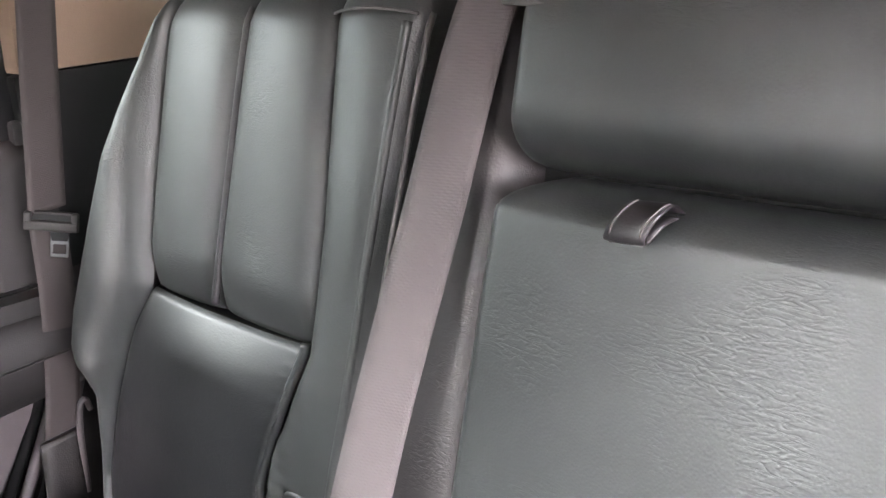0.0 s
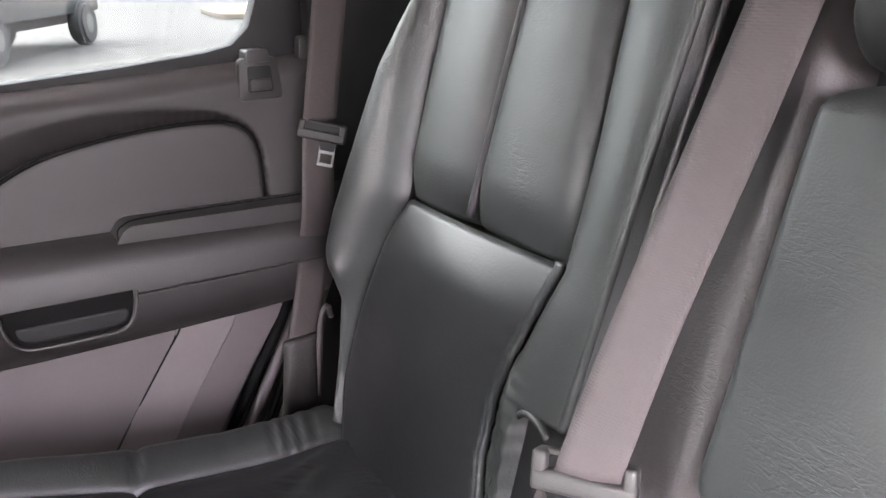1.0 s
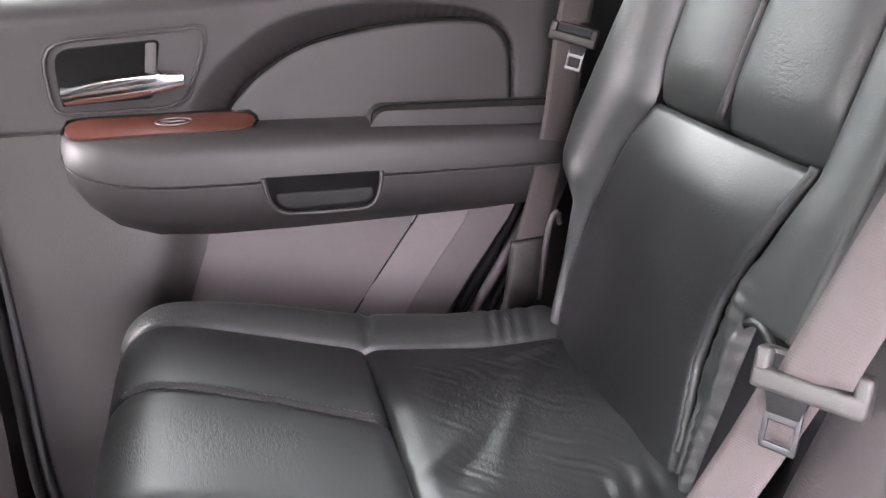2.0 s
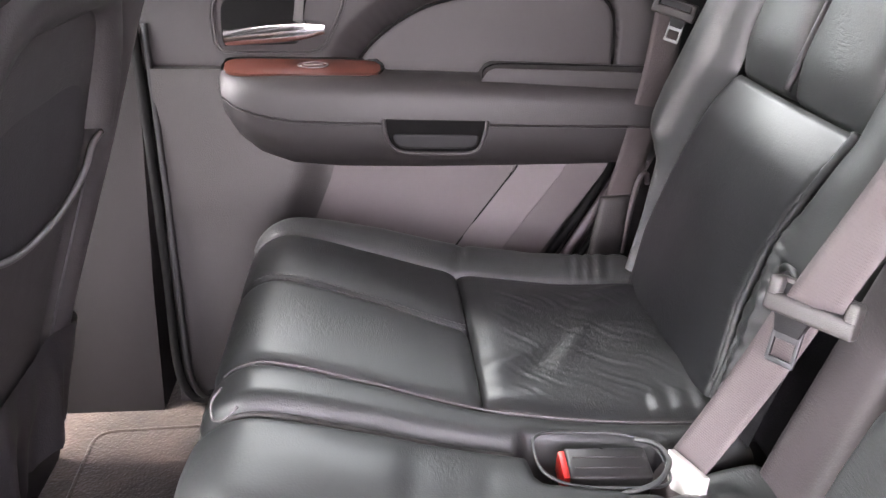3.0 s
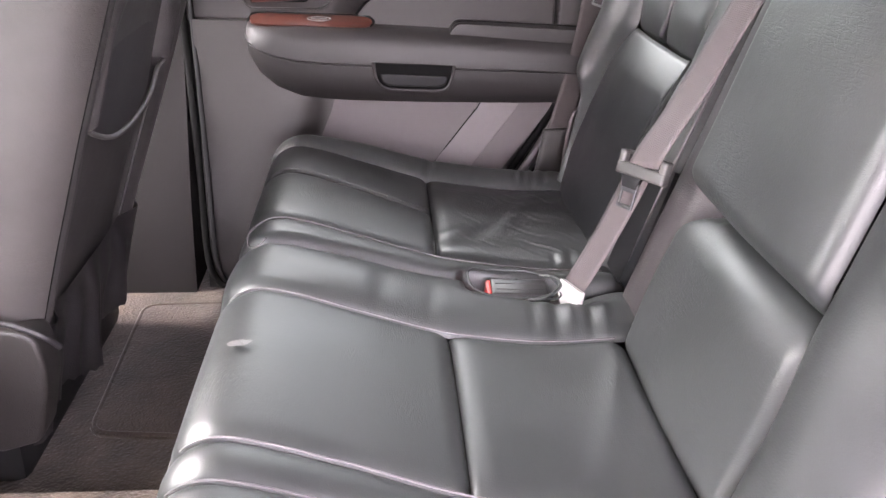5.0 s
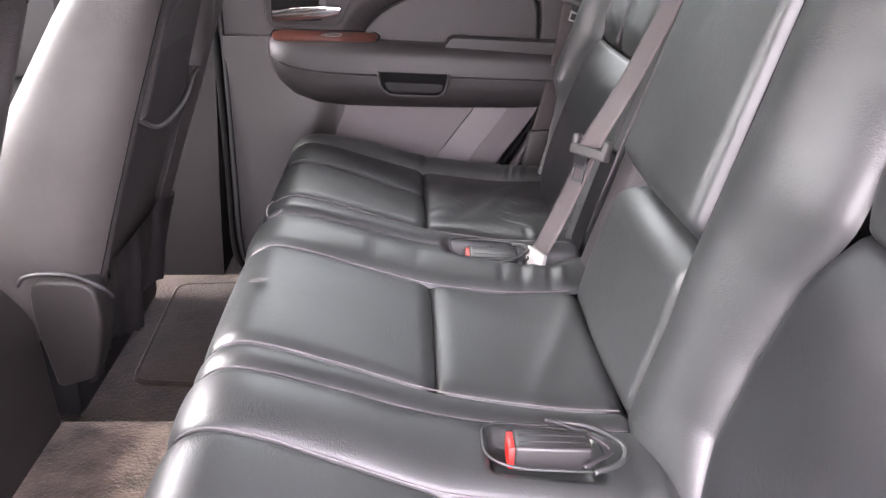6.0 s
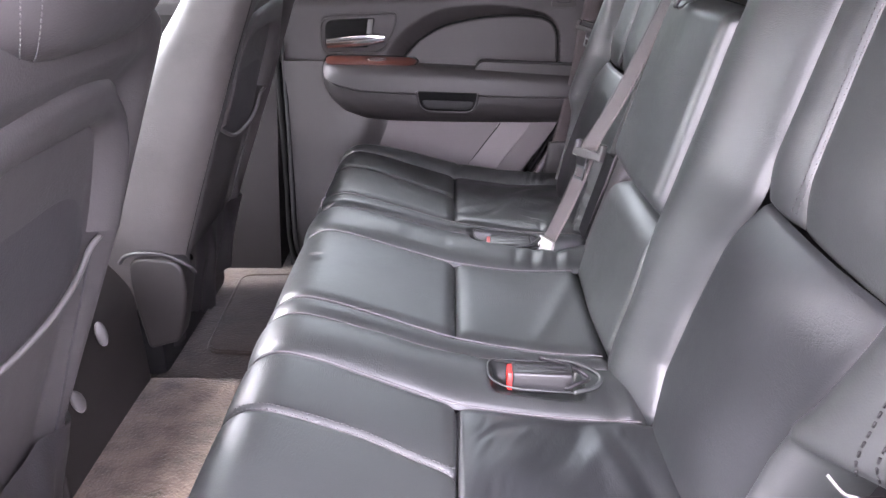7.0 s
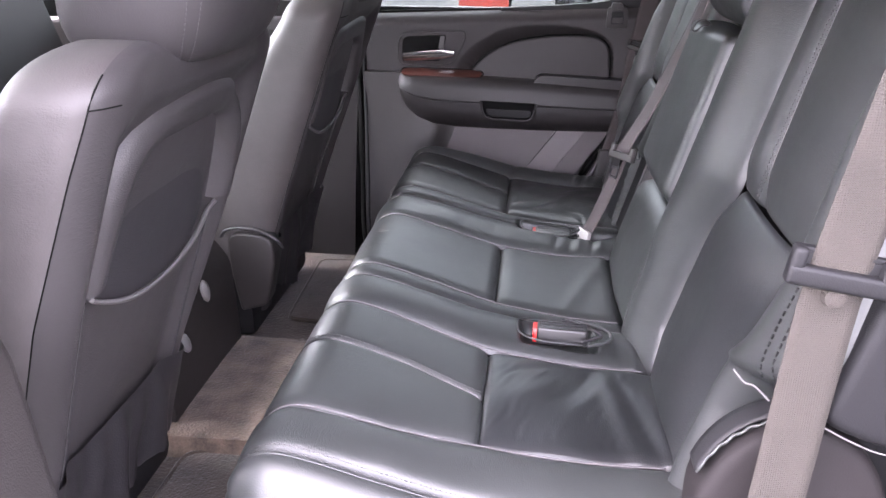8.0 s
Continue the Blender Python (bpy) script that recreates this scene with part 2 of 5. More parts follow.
def part(name, bm, mat, parent=None, label="", smooth=True, sharp=40):
    bm.normal_update()
    verts = [v.co[:] for v in bm.verts]
    bm.verts.index_update()
    faces = [[v.index for v in f.verts] for f in bm.faces]
    bm.free()
    return mesh_part(name, verts, faces, mat, parent, label, smooth, sharp)


def grid_faces(nu, nv, flip=False, wrap=False):
    f = []
    for i in range(nu - 1):
        for j in range(nv if wrap else nv - 1):
            k = (j + 1) % nv
            q = (i * nv + j, i * nv + k, (i + 1) * nv + k, (i + 1) * nv + j)
            f.append(q[::-1] if flip else q)
    return f


def box(x0, x1, y0, y1, z0, z1, bevel=0.0, seg=2, m=None):
    bm = bmesh.new()
    bmesh.ops.create_cube(bm, size=1.0)
    for v in bm.verts:
        v.co = Vector(((x0 + x1) / 2 + v.co.x * (x1 - x0), (y0 + y1) / 2 + v.co.y * (y1 - y0), (z0 + z1) / 2 + v.co.z * (z1 - z0)))
    if bevel:
        bmesh.ops.bevel(bm, geom=bm.edges[:], offset=bevel, segments=seg, profile=0.6, affect="EDGES")
    if m is not None:
        bm.transform(m)
    return bm


def prism(outline, axis, a0, a1, bevel=0.0, seg=2):
    """A plate with the given outline in the two other axes, from a0 to a1 along axis."""
    bm = bmesh.new()

    def at(p, a):
        if axis == "y":
            return (p[0], a, p[1])
        if axis == "x":
            return (a, p[0], p[1])
        return (p[0], p[1], a)
    lo = [bm.verts.new(at(p, a0)) for p in outline]
    hi = [bm.verts.new(at(p, a1)) for p in outline]
    bm.faces.new(lo)
    bm.faces.new(hi[::-1])
    n = len(outline)
    for i in range(n):
        bm.faces.new((lo[i], hi[i], hi[(i + 1) % n], lo[(i + 1) % n]))
    bmesh.ops.recalc_face_normals(bm, faces=bm.faces[:])
    if bevel:
        bmesh.ops.bevel(bm, geom=[e for e in bm.edges if e.calc_face_angle(0) > 0.5], offset=bevel, segments=seg, profile=0.6, affect="EDGES", clamp_overlap=True)
    return bm


def spline(pts, n):
    """n points along a smooth curve through pts, evenly spaced."""
    p = np.asarray(pts, float)
    if len(p) == 2:
        return p[0] + (p[1] - p[0]) * np.linspace(0, 1, n)[:, None]
    q = np.vstack([2 * p[0] - p[1], p, 2 * p[-1] - p[-2]])
    out = []
    for i in range(1, len(q) - 2):
        t = np.linspace(0, 1, 24, endpoint=False)[:, None]
        a, b, c, d = q[i - 1], q[i], q[i + 1], q[i + 2]
        out.append(0.5 * (2 * b + (c - a) * t + (2 * a - 5 * b + 4 * c - d) * t ** 2 + (3 * b - a - 3 * c + d) * t ** 3))
    out = np.vstack(out + [p[-1:]])
    s = np.concatenate([[0], np.cumsum(np.linalg.norm(np.diff(out, axis=0), axis=1))])
    u = np.linspace(0, s[-1], n)
    return np.stack([np.interp(u, s, out[:, k]) for k in range(p.shape[1])], 1)


def tube(path, r, n=None, sides=8, closed=False):
    """Verts and faces of a round cord along a path."""
    p = spline(path, n) if n else np.asarray(path, float)
    t = np.gradient(p, axis=0)
    if closed:
        t = np.roll(p, -1, 0) - np.roll(p, 1, 0)
    t /= np.linalg.norm(t, axis=1)[:, None] + 1e-12
    ref = np.array([0.31, 0.45, 0.84])
    a = np.cross(t, ref)
    a /= np.linalg.norm(a, axis=1)[:, None]
    b = np.cross(t, a)
    ang = np.linspace(0, 2 * np.pi, sides, endpoint=False)
    v = (p[:, None] + r * (a[:, None] * np.cos(ang)[None, :, None] + b[:, None] * np.sin(ang)[None, :, None])).reshape(-1, 3)
    f = grid_faces(len(p), sides, wrap=True)
    if closed:
        k = (len(p) - 1) * sides
        f += [(k + j, k + (j + 1) % sides, (j + 1) % sides, j) for j in range(sides)]
    else:
        f += [tuple(range(sides))[::-1], tuple(range((len(p) - 1) * sides, len(p) * sides))]
    return v, f


def ribbon(path, wide, width, thick=0.0016, n=60, m=7, ripple=0.0):
    """Verts and faces of a flat strap; wide: the direction of its width at each path point."""
    p = spline(path, n)
    w = spline(wide, n)
    w /= np.linalg.norm(w, axis=1)[:, None]
    t = np.gradient(p, axis=0)
    nn = np.cross(t, w)
    nn /= np.linalg.norm(nn, axis=1)[:, None]
    u = np.linspace(-0.5, 0.5, m)
    rows = []
    for side in (1, -1):
        for k in (range(m) if side == 1 else range(m - 1, -1, -1)):
            rip = ripple * math.sin(3.1 * k) * np.sin(np.arange(n) * 0.37 + k)[:, None]
            edge = 0.55 if k in (0, m - 1) else 1.0
            rows.append(p + w * u[k] * width + nn * (side * thick / 2 * edge + rip))
    v = np.stack(rows, 1).reshape(-1, 3)
    f = grid_faces(n, 2 * m, wrap=True)
    f += [tuple(range(2 * m))[::-1], tuple(range((n - 1) * 2 * m, n * 2 * m))]
    return v, f


class Profile:
    """A side profile in x and z, run along by its length s, with the outward normal."""

    def __init__(self, pts, out=1):
        self.p = spline(pts, 400)
        self.s = np.concatenate([[0], np.cumsum(np.linalg.norm(np.diff(self.p, axis=0), axis=1))])
        t = np.gradient(self.p, axis=0)
        t /= np.linalg.norm(t, axis=1)[:, None]
        self.n = out * np.stack([-t[:, 1], t[:, 0]], 1)

    def at(self, s):
        return np.interp(s, self.s, self.p[:, 0]), np.interp(s, self.s, self.p[:, 1])

    def normal(self, s):
        return np.interp(s, self.s, self.n[:, 0]), np.interp(s, self.s, self.n[:, 1])

    def where(self, axis, value, upto=None):
        c = self.p[:, axis]
        k = len(c) if upto is None else upto
        return float(self.s[int(np.argmin(np.abs(c[:k] - value)))])

    def place(self, s, y, h):
        x, z = self.at(s)
        nx, nz = self.normal(s)
        return np.stack([x + nx * h, y + 0 * x, z + nz * h], -1)


def curve_of(table):
    """A smooth function from a table of (s, y)."""
    if not isinstance(table, (list, tuple)):
        return lambda s: np.full_like(np.asarray(s, float), table)
    ks, vs = [a for a, _ in table], [b for _, b in table]
    order = np.argsort(ks)
    ks, vs = np.array(ks)[order], np.array(vs)[order]
    return lambda s: np.interp(s, ks, vs)


SEAM = (0.0058, 0.022, 1.9)
TUCK = (0.020, 0.026, 1.4)
CREASE = 0.0045


def drop(e, spec, room=None):
    """How far a surface falls at the distance e from an edge: (depth, width, power), power 0 for a round shoulder."""
    if not spec:
        return 0.0
    d, w, pw = spec
    if room is not None:
        w = np.minimum(w, 0.8 * room)
    k = np.clip(1 - e / w, 0, 1)
    if pw == 0:
        return d * (1 - np.sqrt(np.maximum(0, 1 - k ** 2)))
    return d * k ** pw + CREASE * np.clip(1 - e / 0.0055, 0, 1) ** 1.6


def panel(name, prof, s0, s1, ya, yb, mat, parent, ends=(SEAM, SEAM), sides=(SEAM, SEAM), bulge=0.0, off=0.0, extra=None, step=0.006, label="", flip=False, bow=(0.0, 0.0), corner=None):
    """One upholstery panel: laid over a profile between s0 and s1 and between the curves ya(s) and yb(s), puffed up and drawn down at its seams."""
    fa, fb = curve_of(ya), curve_of(yb)
    w = float(np.max(np.abs(fb(np.linspace(s0, s1, 9)) - fa(np.linspace(s0, s1, 9)))))

    def spaced(length):
        k = max(6, int(length / step))
        t = np.linspace(0, 1, k)
        return np.clip(0.5 - 0.5 * np.cos(np.pi * t), 0, 1) * 0.72 + t * 0.28
    us, vs = spaced(s1 - s0), spaced(w)
    U, V = np.meshgrid(us, vs, indexing="ij")
    S = s0 + (s1 - s0) * U + 4 * V * (1 - V) * (bow[0] * (1 - U) + bow[1] * U)
    A, B = fa(S), fb(S)
    Y = A + (B - A) * V
    wide = np.abs(B - A)
    h = off + bulge * np.clip(wide / 0.09, 0.25, 1) * (1 - (2 * V - 1) ** 2) * (0.75 + 0.25 * (1 - (2 * U - 1) ** 4))
    if prof is CUSHION:
        h = h * (1 - 0.75 * np.clip((-0.10 - prof.at(S)[0]) / 0.13, 0, 1))
    h = h - drop((S - S[:1]), ends[0]) - drop((S[-1:] - S), ends[1]) - drop(V * wide, sides[0], wide) - drop((1 - V) * wide, sides[1], wide)
    x, z = prof.at(S)
    if corner:
        # rounded corners: (radius, depth, which ends) sink what lies outside the arc
        rad, deep, which = corner
        for first in which:
            es = (S - S[:1]) if first else (S[-1:] - S)
            ey = (1 - V) * wide
            out = np.hypot(np.maximum(rad - es, 0), np.maximum(rad - ey, 0)) - rad
            h = h - deep * np.clip(out / (0.30 * rad) + 0.6, 0, 1) ** 1.6 * (es < rad) * (ey < rad)
    if prof is CUSHION:
        # seam along the front edge, over the fascia
        h = h - 0.0042 * np.exp(-((z - FRONT_SEAM_Z) / 0.0045) ** 2) * (x < -0.20)
    if extra is not None:
        h = h + extra(x, Y, z)
    nx, nz = prof.normal(S)
    verts = np.stack([x + nx * h, Y, z + nz * h], -1).reshape(-1, 3)
    return mesh_part(name, verts, grid_faces(len(us), len(vs), flip), mat, parent, label)


def stitches(name, path, parent, mat=None, length=0.0032, gap=0.0022, r=0.0005):
    """A row of short threads along a path, in one mesh."""
    p = np.asarray(path, float)
    total = float(np.sum(np.linalg.norm(np.diff(p, axis=0), axis=1)))
    k = int(total / (length + gap))
    q = spline(p, 2 * k)
    V, F, count = [], [], 0
    for i in range(k):
        a, b = q[2 * i], q[2 * i] + (q[2 * i + 1] - q[2 * i]) * 1.15
        v, f = tube([a, (a + b) / 2, b], r, None, 4)
        F += [tuple(j + count for j in g) for g in f]
        V.append(v)
        count += len(v)
    ob = mesh_part(name, np.vstack(V), F, mat or STITCH, parent)
    ob["kind"] = "stuff"
    return ob


def bump_at(x, y, cx, cy, along, across, ang, h):
    """A ridge (h > 0) or crease on a surface, at (cx, cy), turned by ang degrees."""
    c, s = math.cos(radians(ang)), math.sin(radians(ang))
    u, v = (x - cx) * c + (y - cy) * s, -(x - cx) * s + (y - cy) * c
    return h * np.exp(-(u / along) ** 2 - (v / across) ** 2)


def dent(x, y, x0, x1, y0, y1, depth, soft=0.006):
    """A recess with steep walls."""
    def sig(t):
        return 1 / (1 + np.exp(-np.clip(t / soft * 4, -40, 40)))
    return -depth * sig(x - x0) * sig(x1 - x) * sig(y - y0) * sig(y1 - y)


def rounded(pts, r=0.02, n=5):
    """Outline with rounded corners; r may be one radius or one for each corner."""
    out, k = [], len(pts)
    for i, p in enumerate(pts):
        p, a, b = np.array(p, float), np.array(pts[i - 1], float), np.array(pts[(i + 1) % k], float)
        ri = r[i] if isinstance(r, (list, tuple)) else r
        u, w = (a - p), (b - p)
        ri = min(ri, 0.45 * np.linalg.norm(u), 0.45 * np.linalg.norm(w))
        u, w = u / np.linalg.norm(u), w / np.linalg.norm(w)
        for t in np.linspace(0, 1, n):
            out.append(tuple((1 - t) ** 2 * (p + u * ri) + 2 * t * (1 - t) * p + t ** 2 * (p + w * ri)))
    return out


def ripples(x, y, seed, amp, scale):
    """Soft unevenness of stuffed leather."""
    r = np.random.RandomState(seed)
    h = np.zeros_like(x)
    for _ in range(7):
        a, ph, k = r.uniform(0, np.pi), r.uniform(0, 6.28), scale * r.uniform(0.6, 1.6)
        h = h + np.sin((x * np.cos(a) + y * np.sin(a)) * k + ph)
    return h * amp / 4


# ---- vehicle shell ----
FLOOR_Z, TUNNEL_Z, GROUND_Z = 0.10, 0.135, -0.50


def wall(name, bm, mat, label, category):
    return tagged(part(name, bm, mat), label, category, kind="structure")


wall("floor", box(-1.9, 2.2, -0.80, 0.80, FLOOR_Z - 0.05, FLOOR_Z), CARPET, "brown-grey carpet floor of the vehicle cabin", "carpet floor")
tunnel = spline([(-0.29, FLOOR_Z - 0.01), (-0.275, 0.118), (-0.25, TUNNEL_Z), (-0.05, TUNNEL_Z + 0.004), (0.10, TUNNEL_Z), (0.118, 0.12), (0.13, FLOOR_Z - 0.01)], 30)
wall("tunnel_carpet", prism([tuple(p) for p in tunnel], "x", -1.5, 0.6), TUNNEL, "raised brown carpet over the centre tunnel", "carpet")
wall("ceiling", box(-1.1, 2.3, -0.80, 0.72, 1.24, 1.28, 0.01), HEADLINER, "tan cloth headliner under the roof", "headliner")

# far side of the body: rails and pillars round real openings
wall("wall_far_lower", box(-1.9, 2.3, 0.90, 0.95, -0.2, 0.765), TRIM_DARK, "dark lower body side behind the closed doors", "body side")
wall("wall_far_rail", box(-1.1, 2.3, 0.72, 0.86, 1.13, 1.30, 0.01), HEADLINER, "tan roof rail trim over the door windows", "roof rail")
wall("pillar_far_front", prism([(-0.56, 0.76), (-0.43, 0.76), (-0.45, 1.24), (-0.55, 1.24)], "y", 0.80, 0.88, 0.006), TRIM, "grey trimmed centre pillar between far doors", "pillar")
wall("pillar_far_rear", prism([(0.333, 0.856), (0.66, 0.856), (0.72, 1.24), (0.37, 1.24)], "y", 0.81, 0.86, 0.006), PILLAR, "tan rear door pillar trim", "pillar")
wall("pillar_far_base", prism([(0.325, 0.60), (0.66, 0.60), (0.66, 0.854), (0.332, 0.854)], "y", 0.825, 0.87, 0.006), BLACK, "black lower pillar trim behind the seat belt", "pillar")
wall("pillar_far_last", prism([(1.55, 0.90), (1.75, 0.90), (1.65, 1.24), (1.5, 1.24)], "y", 0.76, 0.86, 0.006), HEADLINER, "tan last pillar trim beside the tailgate", "pillar")
wall("cargo_side_far", box(0.67, 2.2, 0.80, 0.86, 0.10, 0.86, 0.01), BLACK, "black cargo side trim behind the rear seat", "cargo trim")
wall("cargo_side_near", box(0.50, 2.2, -0.90, -0.84, 0.10, 0.86, 0.01), BLACK, "black cargo side trim behind the rear seat", "cargo trim")
wall("tailgate", box(2.2, 2.26, -0.80, 0.80, 0.0, 0.90, 0.01), BLACK, "black tailgate trim below the rear window", "tailgate")
wall("cargo_cover", box(0.52, 1.9, -0.78, 0.78, 0.62, 0.64, 0.005), BLACK, "black cargo area behind the rear seats", "cargo cover")
wall("dashboard", prism([(-1.95, 0.3), (-1.25, 0.3), (-1.22, 0.55), (-1.3, 0.80), (-1.5, 0.86), (-1.95, 0.84)], "y", -0.78, 0.78, 0.02), DASH, "dark dashboard across the front of the cabin", "dashboard")
wall("firewall", box(-2.0, -1.95, -0.85, 0.85, -0.2, 0.84), BLACK, "black bulkhead in front of the dashboard", "bulkhead")

# glass closing the rest of the cabin
def glazing(name, bm, mat, label):
    w = tagged(thing(name, (0, 0, 0)), label, "car window", kind="structure")
    part("pane", bm, mat, w, smooth=False)


glazing("windshield", prism([(-1.98, 0.80), (-1.10, 1.255), (-1.105, 1.26), (-1.985, 0.805)], "y", -0.80, 0.80), CLEAR, "tinted windshield sloping over the dashboard")
glazing("window_3", box(-1.9, -0.60, -0.93, -0.925, 0.74, 1.18), GLASS, "closed near front door window")
glazing("window_4", box(0.66, 1.62, 0.83, 0.835, 0.84, 1.20), PRIVACY, "dark privacy glass beside the cargo area")
glazing("window_5", box(0.58, 2.2, -0.90, -0.895, 0.84, 1.18), PRIVACY, "dark privacy glass beside the cargo area")
glazing("window_6", box(2.215, 2.22, -0.80, 0.80, 0.88, 1.26), PRIVACY, "dark privacy glass of the tailgate")

# near side of the body
wall("wall_near_rail", box(-1.1, 2.3, -0.96, -0.80, 1.14, 1.30, 0.01), HEADLINER, "tan roof rail trim over the open doorway", "roof rail")
wall("pillar_near_front", prism([(-0.66, -0.2), (-0.30, -0.2), (-0.315, 0.42), (-0.328, 0.55), (-0.34, 0.64), (-0.40, 0.80), (-0.53, 1.24), (-0.66, 1.24)], "y", -0.99, -0.90, 0.015, 3), COVER, "grey trimmed centre pillar beside the open doorway", "pillar")
wall("pillar_near_rear", prism([(0.46, 0.10), (0.60, 0.10), (0.66, 1.24), (0.52, 1.24)], "y", -0.94, -0.86, 0.015, 3), TRIM, "grey rear pillar trim beside the open doorway", "pillar")
wall("door_sill_near", box(-0.6, 0.5, -0.95, -0.80, -0.05, 0.09, 0.02), TRIM, "grey plastic sill plate of the open doorway", "door sill")
wall("door_front_near", box(-1.45, -0.66, -0.97, -0.86, -0.15, 0.77, 0.02), TRIM, "grey closed front door panel", "door")


# ---- rear seats ----
CUSHION = Profile([(0.32, 0.350), (0.235, 0.364), (0.12, 0.368), (0.0, 0.384), (-0.10, 0.409), (-0.175, 0.430), (-0.218, 0.435), (-0.248, 0.419),
                   (-0.264, 0.385), (-0.266, 0.33), (-0.255, 0.26), (-0.24, 0.19)], out=-1)
BACK = Profile([(0.222, 0.30), (0.235, 0.37), (0.271, 0.50), (0.312, 0.645), (0.355, 0.80), (0.381, 0.89), (0.392, 0.918), (0.414, 0.936), (0.45, 0.935),
                (0.475, 0.90), (0.47, 0.80)], out=1)
FRONT_SEAM_Z = 0.388
C_BACK, C_SEAM, C_END = CUSHION.where(0, 0.262), CUSHION.where(0, 0.0), float(CUSHION.s[-1])


def cx(x):
    return CUSHION.where(0, x, int(np.argmin(CUSHION.p[:, 0])) + 1)


def bz(z):
    return BACK.where(1, z, int(np.argmax(BACK.p[:, 1])) + 1)


def cush(table):
    return [(cx(x), y) for x, y in table]


def back(table):
    return [(bz(z), y) for z, y in table]


B_TOP = bz(0.918) + 0.10
SPLIT = (0.05, 0.022, 0)
SHARP_SEAM = (0.014, 0.055, 1.8)

rear_single = thing("rear_bench_section", (0.0, 0.44, 0.10), "black leather single section of a split rear bench, creased insert", "car seat", "rear bench sections")
rear_double = thing("rear_bench", (0.0, -0.27, 0.10), "black leather two-place section of a split rear bench", "car seat", "rear bench sections")

# cushion of the single section
cushion_a = part("cushion", box(-0.235, 0.30, 0.232, 0.655, 0.14, 0.33, 0.02), VINYL, rear_single)
in3 = cush([(-0.26, 0.300), (-0.1, 0.292), (0.0, 0.280), (0.24, 0.272)])
out3 = cush([(-0.26, 0.606), (-0.1, 0.594), (0.0, 0.583), (0.235, 0.578)])
mid3 = cush([(-0.26, 0.478), (-0.1, 0.455), (0.0, 0.430)])


def streaks(x, y, ang, pitch, amp, seed, x0, x1, y0, y1):
    """Fine broken creases that run along one direction and fade out towards the patch's rim."""
    ca, sa = math.cos(radians(ang)), math.sin(radians(ang))
    u, v = x * ca + y * sa, -x * sa + y * ca
    bend = 0.004 * np.sin(u * 38 + seed) + 0.002 * np.sin(u * 95 + v * 40 + 2 * seed)
    wave = np.sin((v + bend) * 2 * math.pi / pitch) + 0.6 * np.sin((v + 1.6 * bend) * 2 * math.pi / (pitch * 1.63) + seed)
    broken = np.clip(0.35 + 0.8 * np.sin(u * 52 + 3.1 * np.sin(v * 71 + seed)) * np.sin(v * 43 + seed), 0, 1)
    rim = np.clip((x - x0) / 0.03, 0, 1) * np.clip((x1 - x) / 0.03, 0, 1) * np.clip((y - y0) / 0.03, 0, 1) * np.clip((y1 - y) / 0.03, 0, 1)
    return amp * wave * broken * rim


def wrinkles_a(x, y, z):
    h = ripples(x, y, 3, 0.0016, 60) + streaks(x, y, -38, 0.0105, 0.00050, 1.3, 0.02, 0.235, 0.29, 0.57)
    for i, (px, py, al, ac, an, hh) in enumerate([(0.19, 0.30, 0.020, 0.005, 80, -0.0014), (0.202, 0.302, 0.022, 0.005, 82, 0.0010), (0.178, 0.298, 0.020, 0.005, 85, 0.0010), (0.166, 0.298, 0.018, 0.005, 88, -0.002), (0.215, 0.305, 0.02, 0.005, 80, -0.002),
                                                  (0.12, 0.42, 0.07, 0.012, 60, 0.004), (0.08, 0.38, 0.06, 0.010, 50, -0.003), (0.16, 0.50, 0.05, 0.012, 40, 0.004),
                                                  (0.19, 0.545, 0.05, 0.010, 20, 0.004), (0.05, 0.48, 0.07, 0.02, 70, 0.003), (0.03, 0.36, 0.04, 0.012, 35, 0.003)]):
        h = h + bump_at(x, y, px, py, al, ac, an, hh)
    return h


def folds_outer(x, y, z):
    h = ripples(x, y, 5, 0.001, 50)
    for px, w, d in [(0.005, 0.005, -0.006), (0.158, 0.004, -0.0030), (0.174, 0.004, -0.0046), (0.188, 0.004, -0.0040), (0.10, 0.012, -0.0014), (0.208, 0.006, -0.003)]:
        h = h + bump_at(x, y, px, 0.615, 0.060, w, 78, d)
    return h


panel("insert", CUSHION, C_BACK, C_SEAM, in3, out3, LEATHER_CREASED_LIT, cushion_a, ends=(TUCK, SEAM), bulge=0.006, extra=wrinkles_a, step=0.003, label="worn creased leather insert")
panel("front_panel", CUSHION, C_SEAM, C_END, in3, mid3, LEATHER, cushion_a, sides=(SEAM, (0.004, 0.012, 1.5)), bulge=0.004)
panel("front_panel", CUSHION, C_SEAM, C_END, mid3, out3, LEATHER, cushion_a, sides=((0.004, 0.012, 1.5), SEAM), bulge=0.004)
panel("inner_bolster", CUSHION, C_BACK, C_END, 0.224, in3, LEATHER, cushion_a, ends=(TUCK, SEAM), sides=(SPLIT, SEAM), bulge=0.006,
      extra=lambda x, y, z: dent(x, y, 0.030, 0.160, 0.15, 0.242, 0.035), step=0.0045)
panel("outer_bolster", CUSHION, C_BACK, C_END, out3, 0.688, LEATHER, cushion_a, ends=(TUCK, SEAM), sides=(SEAM, (0.10, 0.060, 0)), bulge=0.014, extra=folds_outer, step=0.0045)

